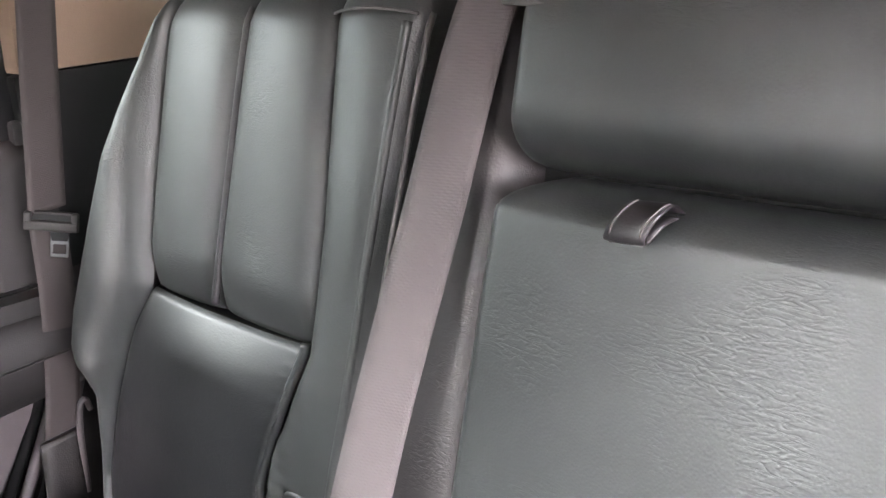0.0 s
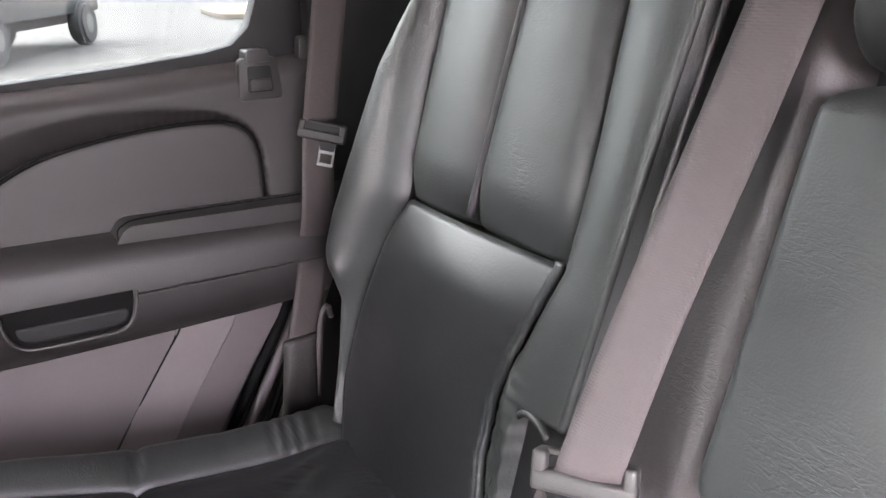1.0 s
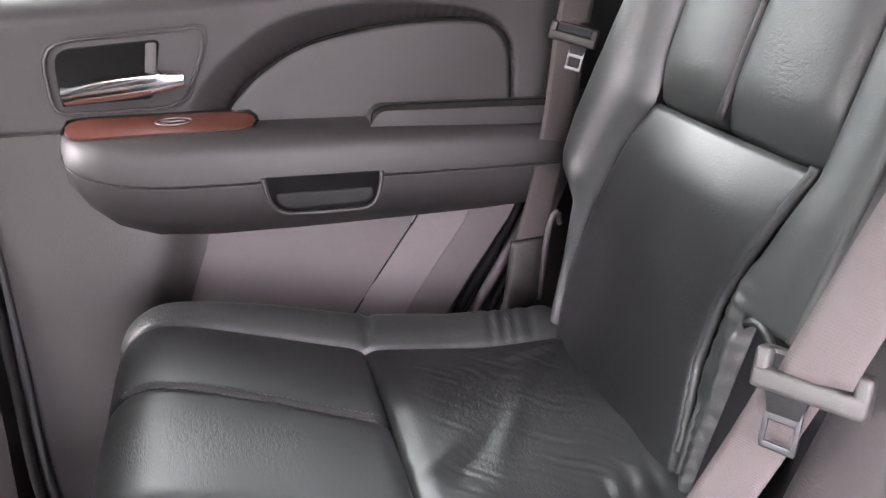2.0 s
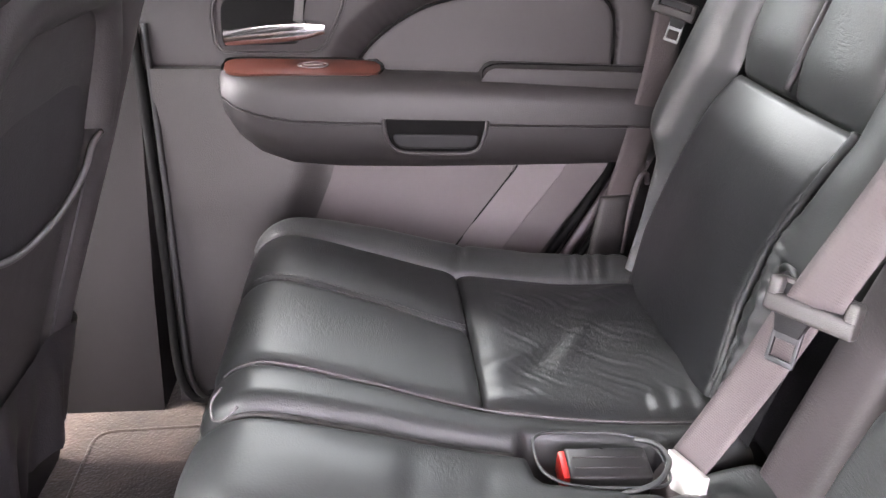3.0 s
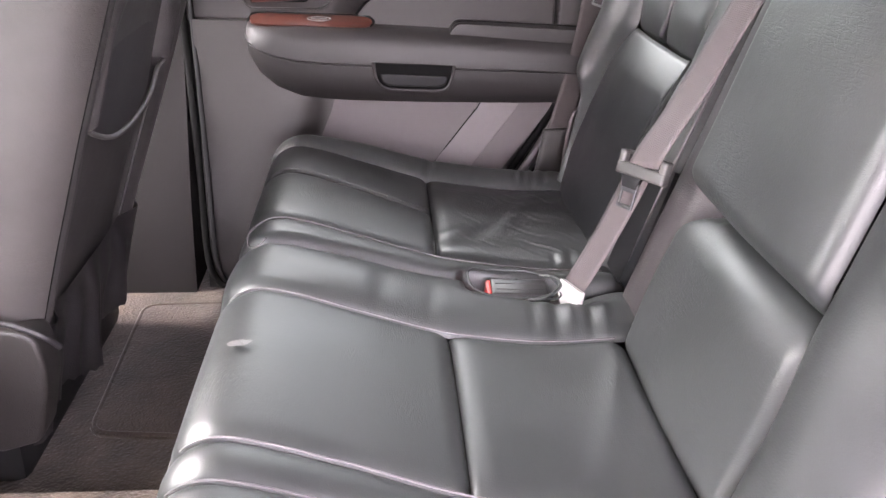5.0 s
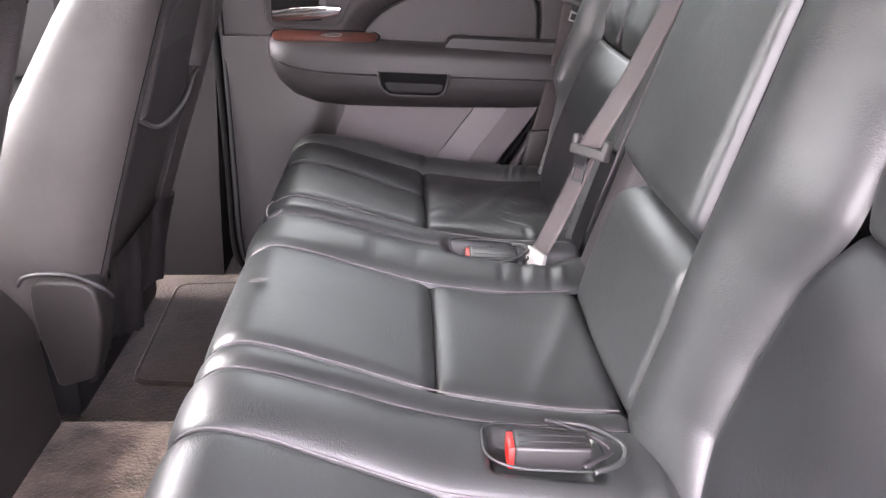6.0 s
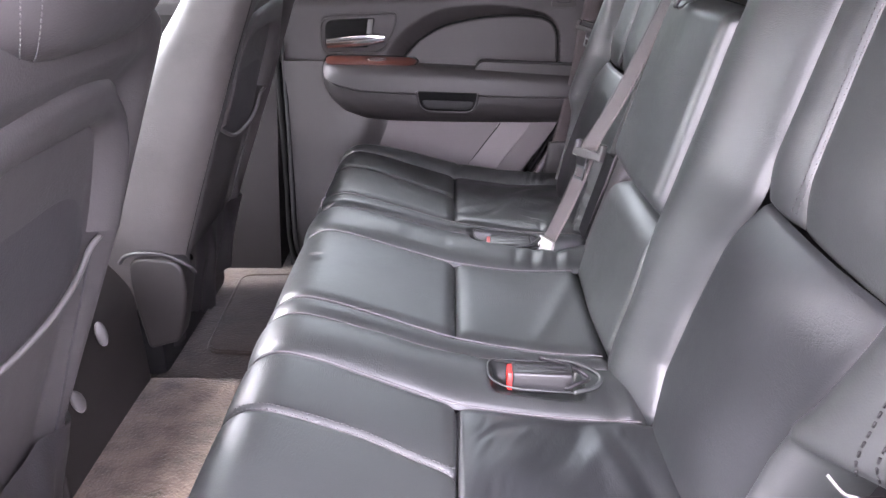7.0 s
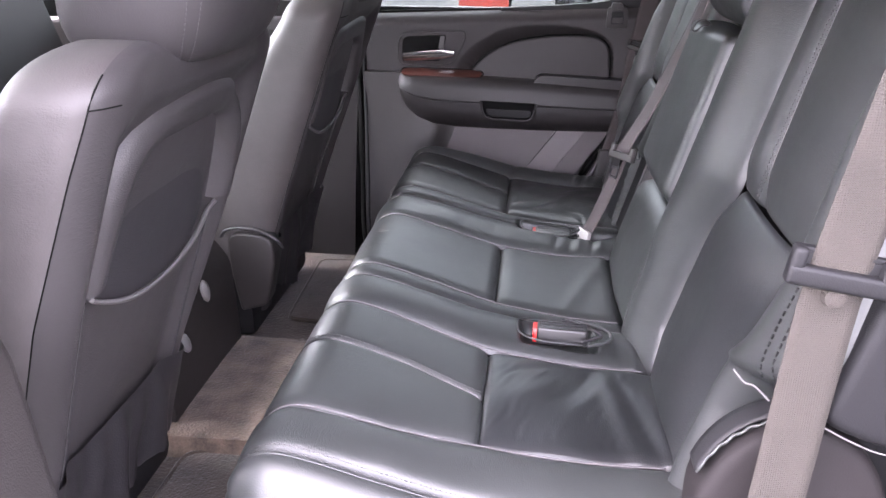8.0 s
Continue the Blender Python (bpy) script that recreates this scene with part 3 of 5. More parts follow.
# backrest of the single section
backrest_a = part("backrest", prism([(0.27, 0.33), (0.46, 0.33), (0.50, 0.86), (0.405, 0.86)], "y", 0.215, 0.60, 0.02), VINYL, rear_single)
a3 = back([(0.33, 0.586), (0.37, 0.592), (0.43, 0.604), (0.51, 0.598), (0.58, 0.578), (0.645, 0.555), (0.75, 0.552), (0.90, 0.545), (0.93, 0.54)])
c3 = back([(0.33, 0.300), (0.40, 0.309), (0.46, 0.326), (0.52, 0.328), (0.56, 0.317), (0.60, 0.303), (0.645, 0.283), (0.75, 0.280), (0.90, 0.286), (0.93, 0.288)])
b3 = back([(0.645, 0.429), (0.72, 0.424), (0.90, 0.410), (0.93, 0.408)])
edge3 = back([(0.33, 0.612), (0.37, 0.622), (0.45, 0.634), (0.515, 0.650), (0.535, 0.664), (0.56, 0.694), (0.60, 0.698), (0.66, 0.684), (0.74, 0.655), (0.82, 0.622), (0.88, 0.596), (0.92, 0.572), (0.94, 0.555)])
gap3 = back([(0.33, 0.226), (0.45, 0.222), (0.55, 0.212), (0.70, 0.199), (0.80, 0.190), (0.93, 0.177)])


def lip_a(x, y, z):
    edge = y - np.interp(z, [0.33, 0.40, 0.46, 0.52, 0.56, 0.60, 0.645], [0.300, 0.309, 0.326, 0.328, 0.317, 0.303, 0.283])
    pucker = 0.0011 * np.sin(z * 430 + 3.0 * np.sin(z * 61)) * np.clip(1 - edge / 0.026, 0, 1) ** 1.5
    return bump_at(z, y, 0.57, 0.42, 0.08, 0.15, 0, 0.004) + ripples(z, y, 8, 0.001, 40) + pucker


def scuffs(x, y, z):
    return dent(z, y, 0.30, 0.526, 0.15, 0.280, 0.085, 0.0035) + 0.0016 * np.sin(z * 380 + 2 * np.sin(z * 47)) * np.clip((0.60 - z) / 0.08, 0, 1) * np.clip((y - 0.27) / 0.02, 0, 1) * 0.6 + ripples(z, y, 12, 0.0009, 45) + bump_at(z, y, 0.52, 0.30, 0.06, 0.008, 20, 0.004)


panel("lower_insert", BACK, bz(0.335), bz(0.648), c3, a3, LEATHER_WORN, backrest_a, ends=(TUCK, (0.010, 0.055, 1.6)), sides=((0.002, 0.010, 1.5), SEAM), off=0.003, bulge=0.010, extra=lip_a, step=0.0045, label="smooth black leather lower back insert")
panel("upper_insert", BACK, bz(0.648), B_TOP, c3, b3, LEATHER, backrest_a, bulge=0.008, ends=(SHARP_SEAM, None))
panel("upper_insert", BACK, bz(0.648), B_TOP, b3, a3, LEATHER, backrest_a, bulge=0.008, ends=(SHARP_SEAM, None))
panel("inner_bolster", BACK, bz(0.335), B_TOP, gap3, c3, LEATHER, backrest_a, sides=(SPLIT, (0.008, 0.020, 2.0)), bulge=0.012, ends=(TUCK, None), extra=scuffs, step=0.0032)
panel("outer_bolster", BACK, bz(0.335), B_TOP, a3, edge3, LEATHER, backrest_a, sides=(SEAM, (0.09, 0.042, 0)), bulge=0.032, ends=(TUCK, None), step=0.005)

ss_ = np.linspace(bz(0.385), bz(0.652), 110)
zz_ = BACK.at(ss_)[1]
mesh_part("rolled_edge", *tube(BACK.place(ss_, curve_of(c3)(ss_) + 0.003, -0.0012 + 0.0003 * np.sin(zz_ * 420 + 3 * np.sin(zz_ * 55))), 0.0050, None, 8), LEATHER, backrest_a, "puckered rolled leather edge")
ss_ = np.linspace(bz(0.53), bz(0.91), 90)
mesh_part("edge_roll", *tube(BACK.place(ss_, curve_of(gap3)(ss_) + 0.020, np.full(90, 0.0035)), 0.0050, None, 8), LEATHER, backrest_a)
# black sheet over the dent's floor: the pouch's shade as colour
panel("pouch_shade", BACK, bz(0.37), bz(0.524), 0.222, 0.281, BLACK, backrest_a, ends=(None, None), sides=(None, None), off=-0.003, label="black sheet standing in for shade inside the belt pass-through")
mesh_part("seam_roll", *tube(BACK.place(np.linspace(bz(0.655), bz(0.925), 40), curve_of(b3)(np.linspace(bz(0.655), bz(0.925), 40)), np.full(40, -0.0040)), 0.0045, None, 8), VINYL, backrest_a)

# cushion of the double section
cushion_b = part("cushion", box(-0.235, 0.30, -0.72, 0.205, 0.14, 0.33, 0.02), VINYL, rear_double)
far_roll = cush([(-0.26, 0.100), (-0.15, 0.094), (0.0, 0.081), (0.10, 0.083), (0.235, 0.098)])
m_in = cush([(-0.26, -0.160), (-0.1, -0.172), (0.0, -0.187), (0.24, -0.205)])
m_strip = cush([(-0.26, -0.214), (-0.1, -0.222), (0.0, -0.232), (0.24, -0.240)])
n_in = cush([(-0.26, -0.316), (-0.15, -0.326), (0.0, -0.354), (0.12, -0.356), (0.24, -0.360)])
n_mid = cush([(-0.26, -0.440), (-0.1, -0.458), (0.0, -0.490)])
n_out = cush([(-0.26, -0.620), (-0.1, -0.612), (0.0, -0.598), (0.24, -0.590)])


def wrinkles_b(x, y, z):
    h = ripples(x, y, 21, 0.0022, 42) + streaks(x, y, 68, 0.013, 0.0006, 2.6, -0.01, 0.23, -0.59, -0.36)
    for px, py, al, ac, an, hh in [(0.15, -0.44, 0.07, 0.016, 60, 0.0035), (0.175, -0.50, 0.09, 0.012, 100, 0.0050), (0.20, -0.50, 0.09, 0.009, 103, -0.0040),
                                   (0.08, -0.45, 0.06, 0.02, 40, 0.002), (0.06, -0.40, 0.05, 0.010, 30, -0.002), (0.14, -0.40, 0.03, 0.008, 70, -0.003), (0.225, -0.54, 0.07, 0.010, 95, 0.004)]:
        h = h + bump_at(x, y, px, py, al, ac, an, hh)
    return h


def wrinkles_m(x, y, z):
    return ripples(x, y, 31, 0.0013, 35) + bump_at(x, y, 0.17, -0.02, 0.20, 0.012, 70, 0.003)


def folds_roll(x, y, z):
    h = ripples(x, y, 41, 0.0012, 50)
    for px, w, d in [(0.105, 0.005, -0.0030), (0.135, 0.006, -0.0042), (0.152, 0.005, 0.0024), (0.178, 0.005, -0.0040), (0.195, 0.006, 0.0026), (-0.08, 0.012, -0.002), (-0.02, 0.008, -0.0016)]:
        h = h + bump_at(x, y, px, 0.13, 0.05, w, 82, d)
    return h + dent(x, y, 0.030, 0.160, 0.165, 0.26, 0.035) + bump_at(x, y, 0.172, 0.192, 0.045, 0.030, 0, -0.022)


def buckle_well(x, y, z):
    return dent(x, y, 0.046, 0.155, -0.326, -0.258, 0.028) + ripples(x, y, 43, 0.001, 50) + bump_at(x, y, 0.19, -0.335, 0.012, 0.03, 0, -0.004)


panel("front_panel", CUSHION, C_SEAM, C_END, m_in, far_roll, LEATHER, cushion_b, bulge=0.004)
panel("insert", CUSHION, cx(0.214), C_SEAM, m_in, far_roll, LEATHER, cushion_b, ends=(TUCK, SEAM), bulge=0.006, extra=wrinkles_m)
panel("far_bolster", CUSHION, C_BACK, C_END, far_roll, 0.220, LEATHER, cushion_b, ends=(TUCK, SEAM), sides=(SEAM, SPLIT), bulge=0.014, extra=folds_roll, step=0.0045)
panel("centre_strip", CUSHION, cx(0.222), C_END, m_strip, m_in, LEATHER, cushion_b, ends=(TUCK, SEAM), bulge=0.004)
panel("centre_bolster", CUSHION, cx(0.236), C_END, n_in, m_strip, LEATHER, cushion_b, ends=(TUCK, SEAM), bulge=0.014, extra=buckle_well, step=0.0045)
panel("front_panel", CUSHION, C_SEAM, C_END, n_mid, n_in, LEATHER, cushion_b, sides=((0.004, 0.012, 1.5), SEAM), bulge=0.004)
panel("front_panel", CUSHION, C_SEAM, C_END, n_out, n_mid, LEATHER, cushion_b, sides=(SEAM, (0.004, 0.012, 1.5)), bulge=0.004)
panel("insert", CUSHION, C_BACK, C_SEAM, n_out, n_in, LEATHER_WORN, cushion_b, ends=(TUCK, SEAM), bulge=0.008, extra=wrinkles_b, step=0.0035, label="wrinkled leather insert")
panel("outer_bolster", CUSHION, C_BACK, C_END, -0.705, n_out, LEATHER, cushion_b, ends=(TUCK, SEAM), sides=((0.006, 0.014, 1.5), SEAM), bulge=0.010, extra=lambda x, y, z: ripples(x, y, 45, 0.001, 50))
panel("side_panel", CUSHION, C_BACK, C_END, -0.772, -0.705, LEATHER, cushion_b, ends=(TUCK, SEAM), sides=((0.12, 0.062, 0), (0.006, 0.014, 1.5)), bulge=0.0, step=0.005)

# backrest of the double section
# core is black: shade in the gaps between the pads, put into colour
backrest_b = part("backrest", prism([(0.27, 0.33), (0.46, 0.33), (0.50, 0.86), (0.405, 0.86)], "y", -0.70, 0.165, 0.02), BLACK, rear_double)
m_far = back([(0.33, 0.098), (0.45, 0.098), (0.55, 0.094), (0.80, 0.084), (0.93, 0.084)])
m_near = back([(0.33, -0.208), (0.45, -0.205), (0.55, -0.196), (0.80, -0.186), (0.93, -0.186)])
a1 = back([(0.33, -0.365), (0.37, -0.352), (0.42, -0.330), (0.50, -0.328), (0.58, -0.340), (0.645, -0.362), (0.75, -0.360), (0.93, -0.352)])
b1 = back([(0.645, -0.455), (0.72, -0.445), (0.80, -0.436), (0.93, -0.425)])
c1 = back([(0.33, -0.600), (0.42, -0.600), (0.50, -0.608), (0.58, -0.628), (0.645, -0.650), (0.75, -0.655), (0.93, -0.645)])
edge1 = back([(0.33, -0.662), (0.48, -0.668), (0.535, -0.682), (0.552, -0.730), (0.566, -0.772), (0.585, -0.790), (0.62, -0.794), (0.68, -0.782), (0.74, -0.760), (0.82, -0.730), (0.88, -0.702), (0.92, -0.672), (0.94, -0.655)])
PAD = (0.054, 0.020, 0)
PAD_N = (0.010, 0.018, 2.0)


def bolster_rise(x, y, z):
    far = np.interp(z, [0.33, 0.55, 0.93], [-0.207, -0.196, -0.186])
    near = np.interp(z, [0.33, 0.42, 0.50, 0.645, 0.93], [-0.365, -0.330, -0.328, -0.362, -0.352])
    return 0.026 * np.clip((y - near) / (far - near), 0, 1) ** 1.2 + ripples(z, y, 52, 0.0016, 35)

panel("side_strip", BACK, bz(0.335), B_TOP, m_far, back([(0.33, 0.208), (0.50, 0.198), (0.70, 0.186), (0.93, 0.172)]), STRIP, backrest_b, sides=((0.034, 0.026, 1.6), SPLIT), ends=(TUCK, None), bulge=0.004, label="rose-grey vinyl strip beside the fold-down armrest")
panel("lower_pad", BACK, bz(0.335), bz(0.545), m_near, m_far, LEATHER, backrest_b, sides=(PAD_N, PAD), ends=(TUCK, (0.036, 0.048, 0)), off=0.024, bulge=0.008, corner=(0.065, 0.050, (False,)), step=0.005, extra=lambda x, y, z: ripples(z, y, 57, 0.0012, 30))
panel("armrest_pad", BACK, bz(0.547), bz(0.818), m_near, m_far, LEATHER, backrest_b, sides=(PAD_N, PAD), ends=((0.056, 0.034, 0), (0.056, 0.026, 0)), off=0.041, bulge=0.008, corner=(0.042, 0.050, (True, False)), step=0.005, extra=lambda x, y, z: ripples(z, y, 51, 0.001, 30), label="fold-down leather armrest, closed")
panel("upper_pad", BACK, bz(0.820), B_TOP, m_near, m_far, LEATHER, backrest_b, sides=(PAD_N, PAD), ends=((0.062, 0.036, 0), None), off=0.036, bulge=0.008, corner=(0.018, 0.045, (True,)))
panel("inner_bolster", BACK, bz(0.335), B_TOP, a1, m_near, LEATHER, backrest_b, sides=(SEAM, (0.002, 0.015, 2.0)), ends=(TUCK, None), bulge=0.026, extra=bolster_rise)
panel("lower_insert", BACK, bz(0.335), bz(0.648), c1, a1, LEATHER_WORN, backrest_b, ends=(TUCK, (0.012, 0.060, 1.7)), bulge=0.012, extra=lambda x, y, z: bump_at(z, y, 0.57, -0.50, 0.08, 0.15, 0, 0.003) + ripples(z, y, 53, 0.0014, 35))
panel("upper_insert", BACK, bz(0.648), B_TOP, b1, a1, LEATHER, backrest_b, ends=(SHARP_SEAM, None), bulge=0.008)
panel("upper_insert", BACK, bz(0.648), B_TOP, c1, b1, LEATHER, backrest_b, ends=(SHARP_SEAM, None), bulge=0.008)
bolster_near = panel("outer_bolster", BACK, bz(0.335), B_TOP, edge1, c1, LEATHER, backrest_b, sides=((0.09, 0.042, 0), SEAM), ends=(TUCK, None), bulge=0.032, step=0.005)


# stitching, straps and small marks on the rear seats
def seam_row(prof, table, s0, s1, dy, h, n=40):
    f = curve_of(table)
    ss = np.linspace(s0, s1, n)
    return prof.place(ss, f(ss) + dy, np.full(n, h))


for dy in (-0.0055, 0.0055):
    stitches("stitching", seam_row(CUSHION, mid3, C_SEAM + 0.004, cx(-0.24), dy, 0.0012), cushion_a)
    stitches("stitching", seam_row(CUSHION, n_mid, C_SEAM + 0.004, cx(-0.24), dy, 0.0012), cushion_b)
    stitches("stitching", seam_row(CUSHION, -0.705, C_BACK + 0.05, cx(-0.24), dy * 0.9, -0.0006), cushion_b)
    stitches("stitching", seam_row(BACK, b1, bz(0.66), bz(0.93), dy, 0.0000), backrest_b)
# pale cords on the seams put their edge highlights into colour
for tbl, par, xb in [(m_in, cushion_b, 0.20), (m_strip, cushion_b, 0.20), (n_in, cushion_b, 0.22), (far_roll, cushion_b, 0.20), (in3, cushion_a, 0.23), (n_out, cushion_b, 0.22)]:
    mesh_part("piping", *tube(seam_row(CUSHION, tbl, cx(xb), cx(-0.25), 0.0, -0.0026, 60), 0.0012, 120, 6), THREAD_GLINT, par)


s_front = CUSHION.s[int(np.argmin(CUSHION.p[:, 0])) - int(np.argmin(np.abs(CUSHION.p[:int(np.argmin(CUSHION.p[:, 0])), 1][::-1] - FRONT_SEAM_Z)))]
for ya_, yb_, par in [(0.205, -0.700, cushion_b), (0.665, 0.240, cushion_a)]:
    ys_ = np.linspace(ya_, yb_, 90)
    mesh_part("front_seam", *tube(CUSHION.place(np.full(90, s_front), ys_, -0.0018 + 0.0010 * np.sin(ys_ * 37)), 0.0013, None, 6), THREAD_GLINT, par, "pale stitched seam over the seat front")
ys_ = np.linspace(0.278, 0.188, 24)
mesh_part("top_seam", *tube(BACK.place(np.full(24, bz(0.914)), ys_, 0.017 - 0.010 * np.abs((ys_ - 0.235) / 0.045) ** 2), 0.0012, None, 6), PIPING, backrest_a, "pale stitched top seam")
for dy_ in (-0.011, 0.011):
    mesh_part("edge_roll", *tube(seam_row(CUSHION, -0.705, C_BACK + 0.05, cx(-0.25), dy_, -0.0016, 60), 0.0022, 120, 6), LEATHER, cushion_b)


def lay_on(ob, pts, lift):
    """Points (y, z) laid on the front of an upholstery panel."""
    base = root_place(ob)
    co = np.array([v.co[:] for v in ob.data.vertices]) + base
    out = []
    for y, z in pts:
        d = (co[:, 1] - y) ** 2 + (co[:, 2] - z) ** 2
        k = np.argsort(d)[:4]
        w = 1 / (d[k] + 1e-7)
        out.append((float(np.sum(co[k, 0] * w) / np.sum(w)) - lift, y, z))
    return out


for y0, y1, z0 in [(-0.729, -0.737, 0.568), (-0.744, -0.752, 0.574)]:
    row = lay_on(bolster_near, [(y0 + (y1 - y0) * t, z0 + (0.74 - z0) * t) for t in np.linspace(0, 1, 24)], 0.0010)
    stitches("stitching", row, backrest_b, BLACK, 0.0050, 0.0030, 0.0011)
mesh_part("welt", *tube(seam_row(CUSHION, cush([(-0.26, 0.228), (0.26, 0.222)]), cx(0.02), cx(-0.235), 0.0, -0.012), 0.0028, 60, 8), PIPING, cushion_a, "pale grey welt between the sections")
mesh_part("loose_thread", *tube([(-0.236, 0.236, 0.446), (-0.244, 0.228, 0.438), (-0.243, 0.220, 0.426), (-0.232, 0.212, 0.430), (-0.220, 0.216, 0.440)], 0.0014, 24, 6), PIPING, cushion_a, "loose pale thread end")
strap_pts = [(0.3200, -0.0420, 0.8200), (0.3100, -0.0410, 0.8265), (0.3005, -0.0380, 0.8235), (0.2955, -0.0340, 0.8160), (0.2940, -0.0325, 0.8100), (0.2975, -0.0320, 0.8080), (0.3020, -0.0340, 0.8110), (0.3070, -0.0370, 0.8160), (0.3160, -0.0400, 0.8180)]
mesh_part("pull_strap", *ribbon(strap_pts, [(0.0, -1.0, 0.03)] * 9, 0.024, 0.0024, 60, 5), STRAP, backrest_b, "short leather pull loop of the armrest")
for e_ in (-0.0090, 0.0090):
    edge_ = [(p[0] - (0.0016 if k < 4 else -0.0010), p[1] + e_, p[2] + (0.0010 if k < 4 else -0.0012) - 0.03 * e_) for k, p in enumerate(strap_pts[:7])]
    mesh_part("strap_edge", *tube(edge_, 0.0008, 40, 6), SIDE_LIT, backrest_b)
mesh_part("piping", *tube([(0.3535, 0.086, 0.9262), (0.3528, 0.0, 0.9215), (0.3522, -0.10, 0.9178), (0.352, -0.180, 0.915)], 0.0018, 40, 6), PIPING, backrest_b, "fine piping along the top of the pad")
blot = [(-0.2155 + 0.010 * math.cos(a) * (1 + 0.2 * math.sin(3 * a)), -0.032 + 0.0075 * math.sin(a) * (1 + 0.25 * math.cos(2 * a))) for a in np.linspace(0, 2 * np.pi, 18, endpoint=False)]
mesh_part("scuff", [tuple(CUSHION.place(np.array(cx(px)), py, 0.0068)) for px, py in blot], [tuple(range(18))], PIPING, cushion_b, "small worn pale scuff", smooth=False)
hr_rows = []
for i in range(14):
    p_ = -math.pi / 2 + math.pi * i / 13
    rr_ = max(0.0, math.cos(p_)) ** 0.45
    hr_rows.append([(0.435 + 0.05 * rr_ * math.cos(q_) + 0.02 * math.sin(p_), 0.375 + 0.145 * rr_ * abs(math.sin(q_)) ** 0.6 * (1 if math.sin(q_) > 0 else -1), 1.035 + 0.098 * math.sin(p_))
                    for q_ in np.linspace(0, 2 * np.pi, 28, endpoint=False)])
mesh_part("headrest", np.array(hr_rows).reshape(-1, 3), grid_faces(14, 28, wrap=True), LEATHER, rear_single, "low black leather head restraint")
mesh_part("welt", *tube(seam_row(BACK, gap3, bz(0.40), bz(0.92), 0.007, -0.006), 0.0026, 80, 8), PIPING, backrest_a, "thin welt along the seat edge")
rim = [(0.232, 0.296, 0.375), (0.246, 0.299, 0.43), (0.262, 0.297, 0.485), (0.270, 0.290, 0.515), (0.270, 0.275, 0.530), (0.268, 0.255, 0.532), (0.266, 0.240, 0.524)]
mesh_part("pouch_rim", *tube(rim, 0.0035, 50, 8), LEATHER, backrest_a, "leather edge of the belt pass-through")
# outboard recliner cover of the double section
cov_pts = [(0.302 + 0.088 * math.cos(a), 0.435 + 0.100 * math.sin(a)) for a in np.linspace(0.0, math.pi, 22)] + [(0.214, 0.20), (0.39, 0.20)]
part("recliner_cover", prism(cov_pts, "y", -0.765, -0.70, 0.016, 4), TRIM_SHADED, rear_double, "rounded grey plastic recliner cover")
side = prism(rounded([(0.300, 0.558), (0.360, 0.535), (0.52, 0.55), (0.56, 0.90), (0.415, 0.93), (0.352, 0.74)], 0.02), "y", -0.792, -0.74, 0.012, 3)
part("side_panel", side, BLACK, backrest_b, "dark vinyl side of the backrest")
mesh_part("side_hem", *tube([(0.300, -0.789, 0.558), (0.328, -0.795, 0.546), (0.362, -0.795, 0.5355), (0.42, -0.792, 0.540)], 0.0009, 30, 6), STITCH, backrest_b, "pale hem under the backrest side")
curl = [(0.234, -0.752, 0.586), (0.242, -0.762, 0.579), (0.250, -0.766, 0.578), (0.262, -0.774, 0.569)]
mesh_part("curled_edge", *tube(curl, 0.0011, 40, 8), STITCH, backrest_b, "pale curled leather edge under the bolster")
flap = [(0.302 + 0.098 * math.cos(a), -0.752 + 0.01 * math.sin(a), 0.442 + 0.106 * math.sin(a)) for a in np.linspace(1.2, 2.75, 20)]
mesh_part("torn_flap", *ribbon(flap, [(0.0, 1.0, 0.0)] * 20, 0.030, 0.0030, 40, 5), BLACK, backrest_b, "curled torn leather edge over the recliner cover")
mesh_part("torn_edge", *tube([(x, -0.766 + 0.0015 * math.sin(3 * k), z + 0.002) for k, (x, y, z) in enumerate(flap)], 0.0015, 50, 6), LEATHER, backrest_b, "frayed pale leather edge")


# ---- far rear door ----
door_1 = tagged(thing("door_1", (0.0, 0.80, 0.10)), "closed grey rear door panel with padded armrest", "car door", kind="structure")
DOOR_Y = 0.815


def plate(name, outline, y0, y1, mat, parent, bevel=0.004, label="", seg=2):
    return part(name, prism(outline, "y", y0, y1, bevel, seg), mat, parent, label)


def loft_x(sections):
    """A body lofted through closed sections, each (x, [(y, z), ...])."""
    n = len(sections[0][1])
    v = [(x, y, z) for x, sec in sections for y, z in sec]
    f = grid_faces(len(sections), n, wrap=True)
    f += [tuple(range(n))[::-1], tuple(range((len(sections) - 1) * n, len(sections) * n))]
    bm = bmesh.new()
    vs = [bm.verts.new(c) for c in v]
    for q in f:
        bm.faces.new([vs[i] for i in q])
    bmesh.ops.recalc_face_normals(bm, faces=bm.faces[:])
    return bm


# padded insert, an arch over the armrest
arch = spline([(-0.128, 0.596), (-0.112, 0.622), (-0.075, 0.655), (-0.02, 0.684), (0.06, 0.701), (0.14, 0.707), (0.20, 0.704), (0.228, 0.692), (0.242, 0.668), (0.246, 0.63), (0.246, 0.578)], 44)
arch_pts = [tuple(p) for p in arch]
pad_pts = arch_pts + [(0.246, 0.552), (-0.150, 0.560), (-0.150, 0.590)]


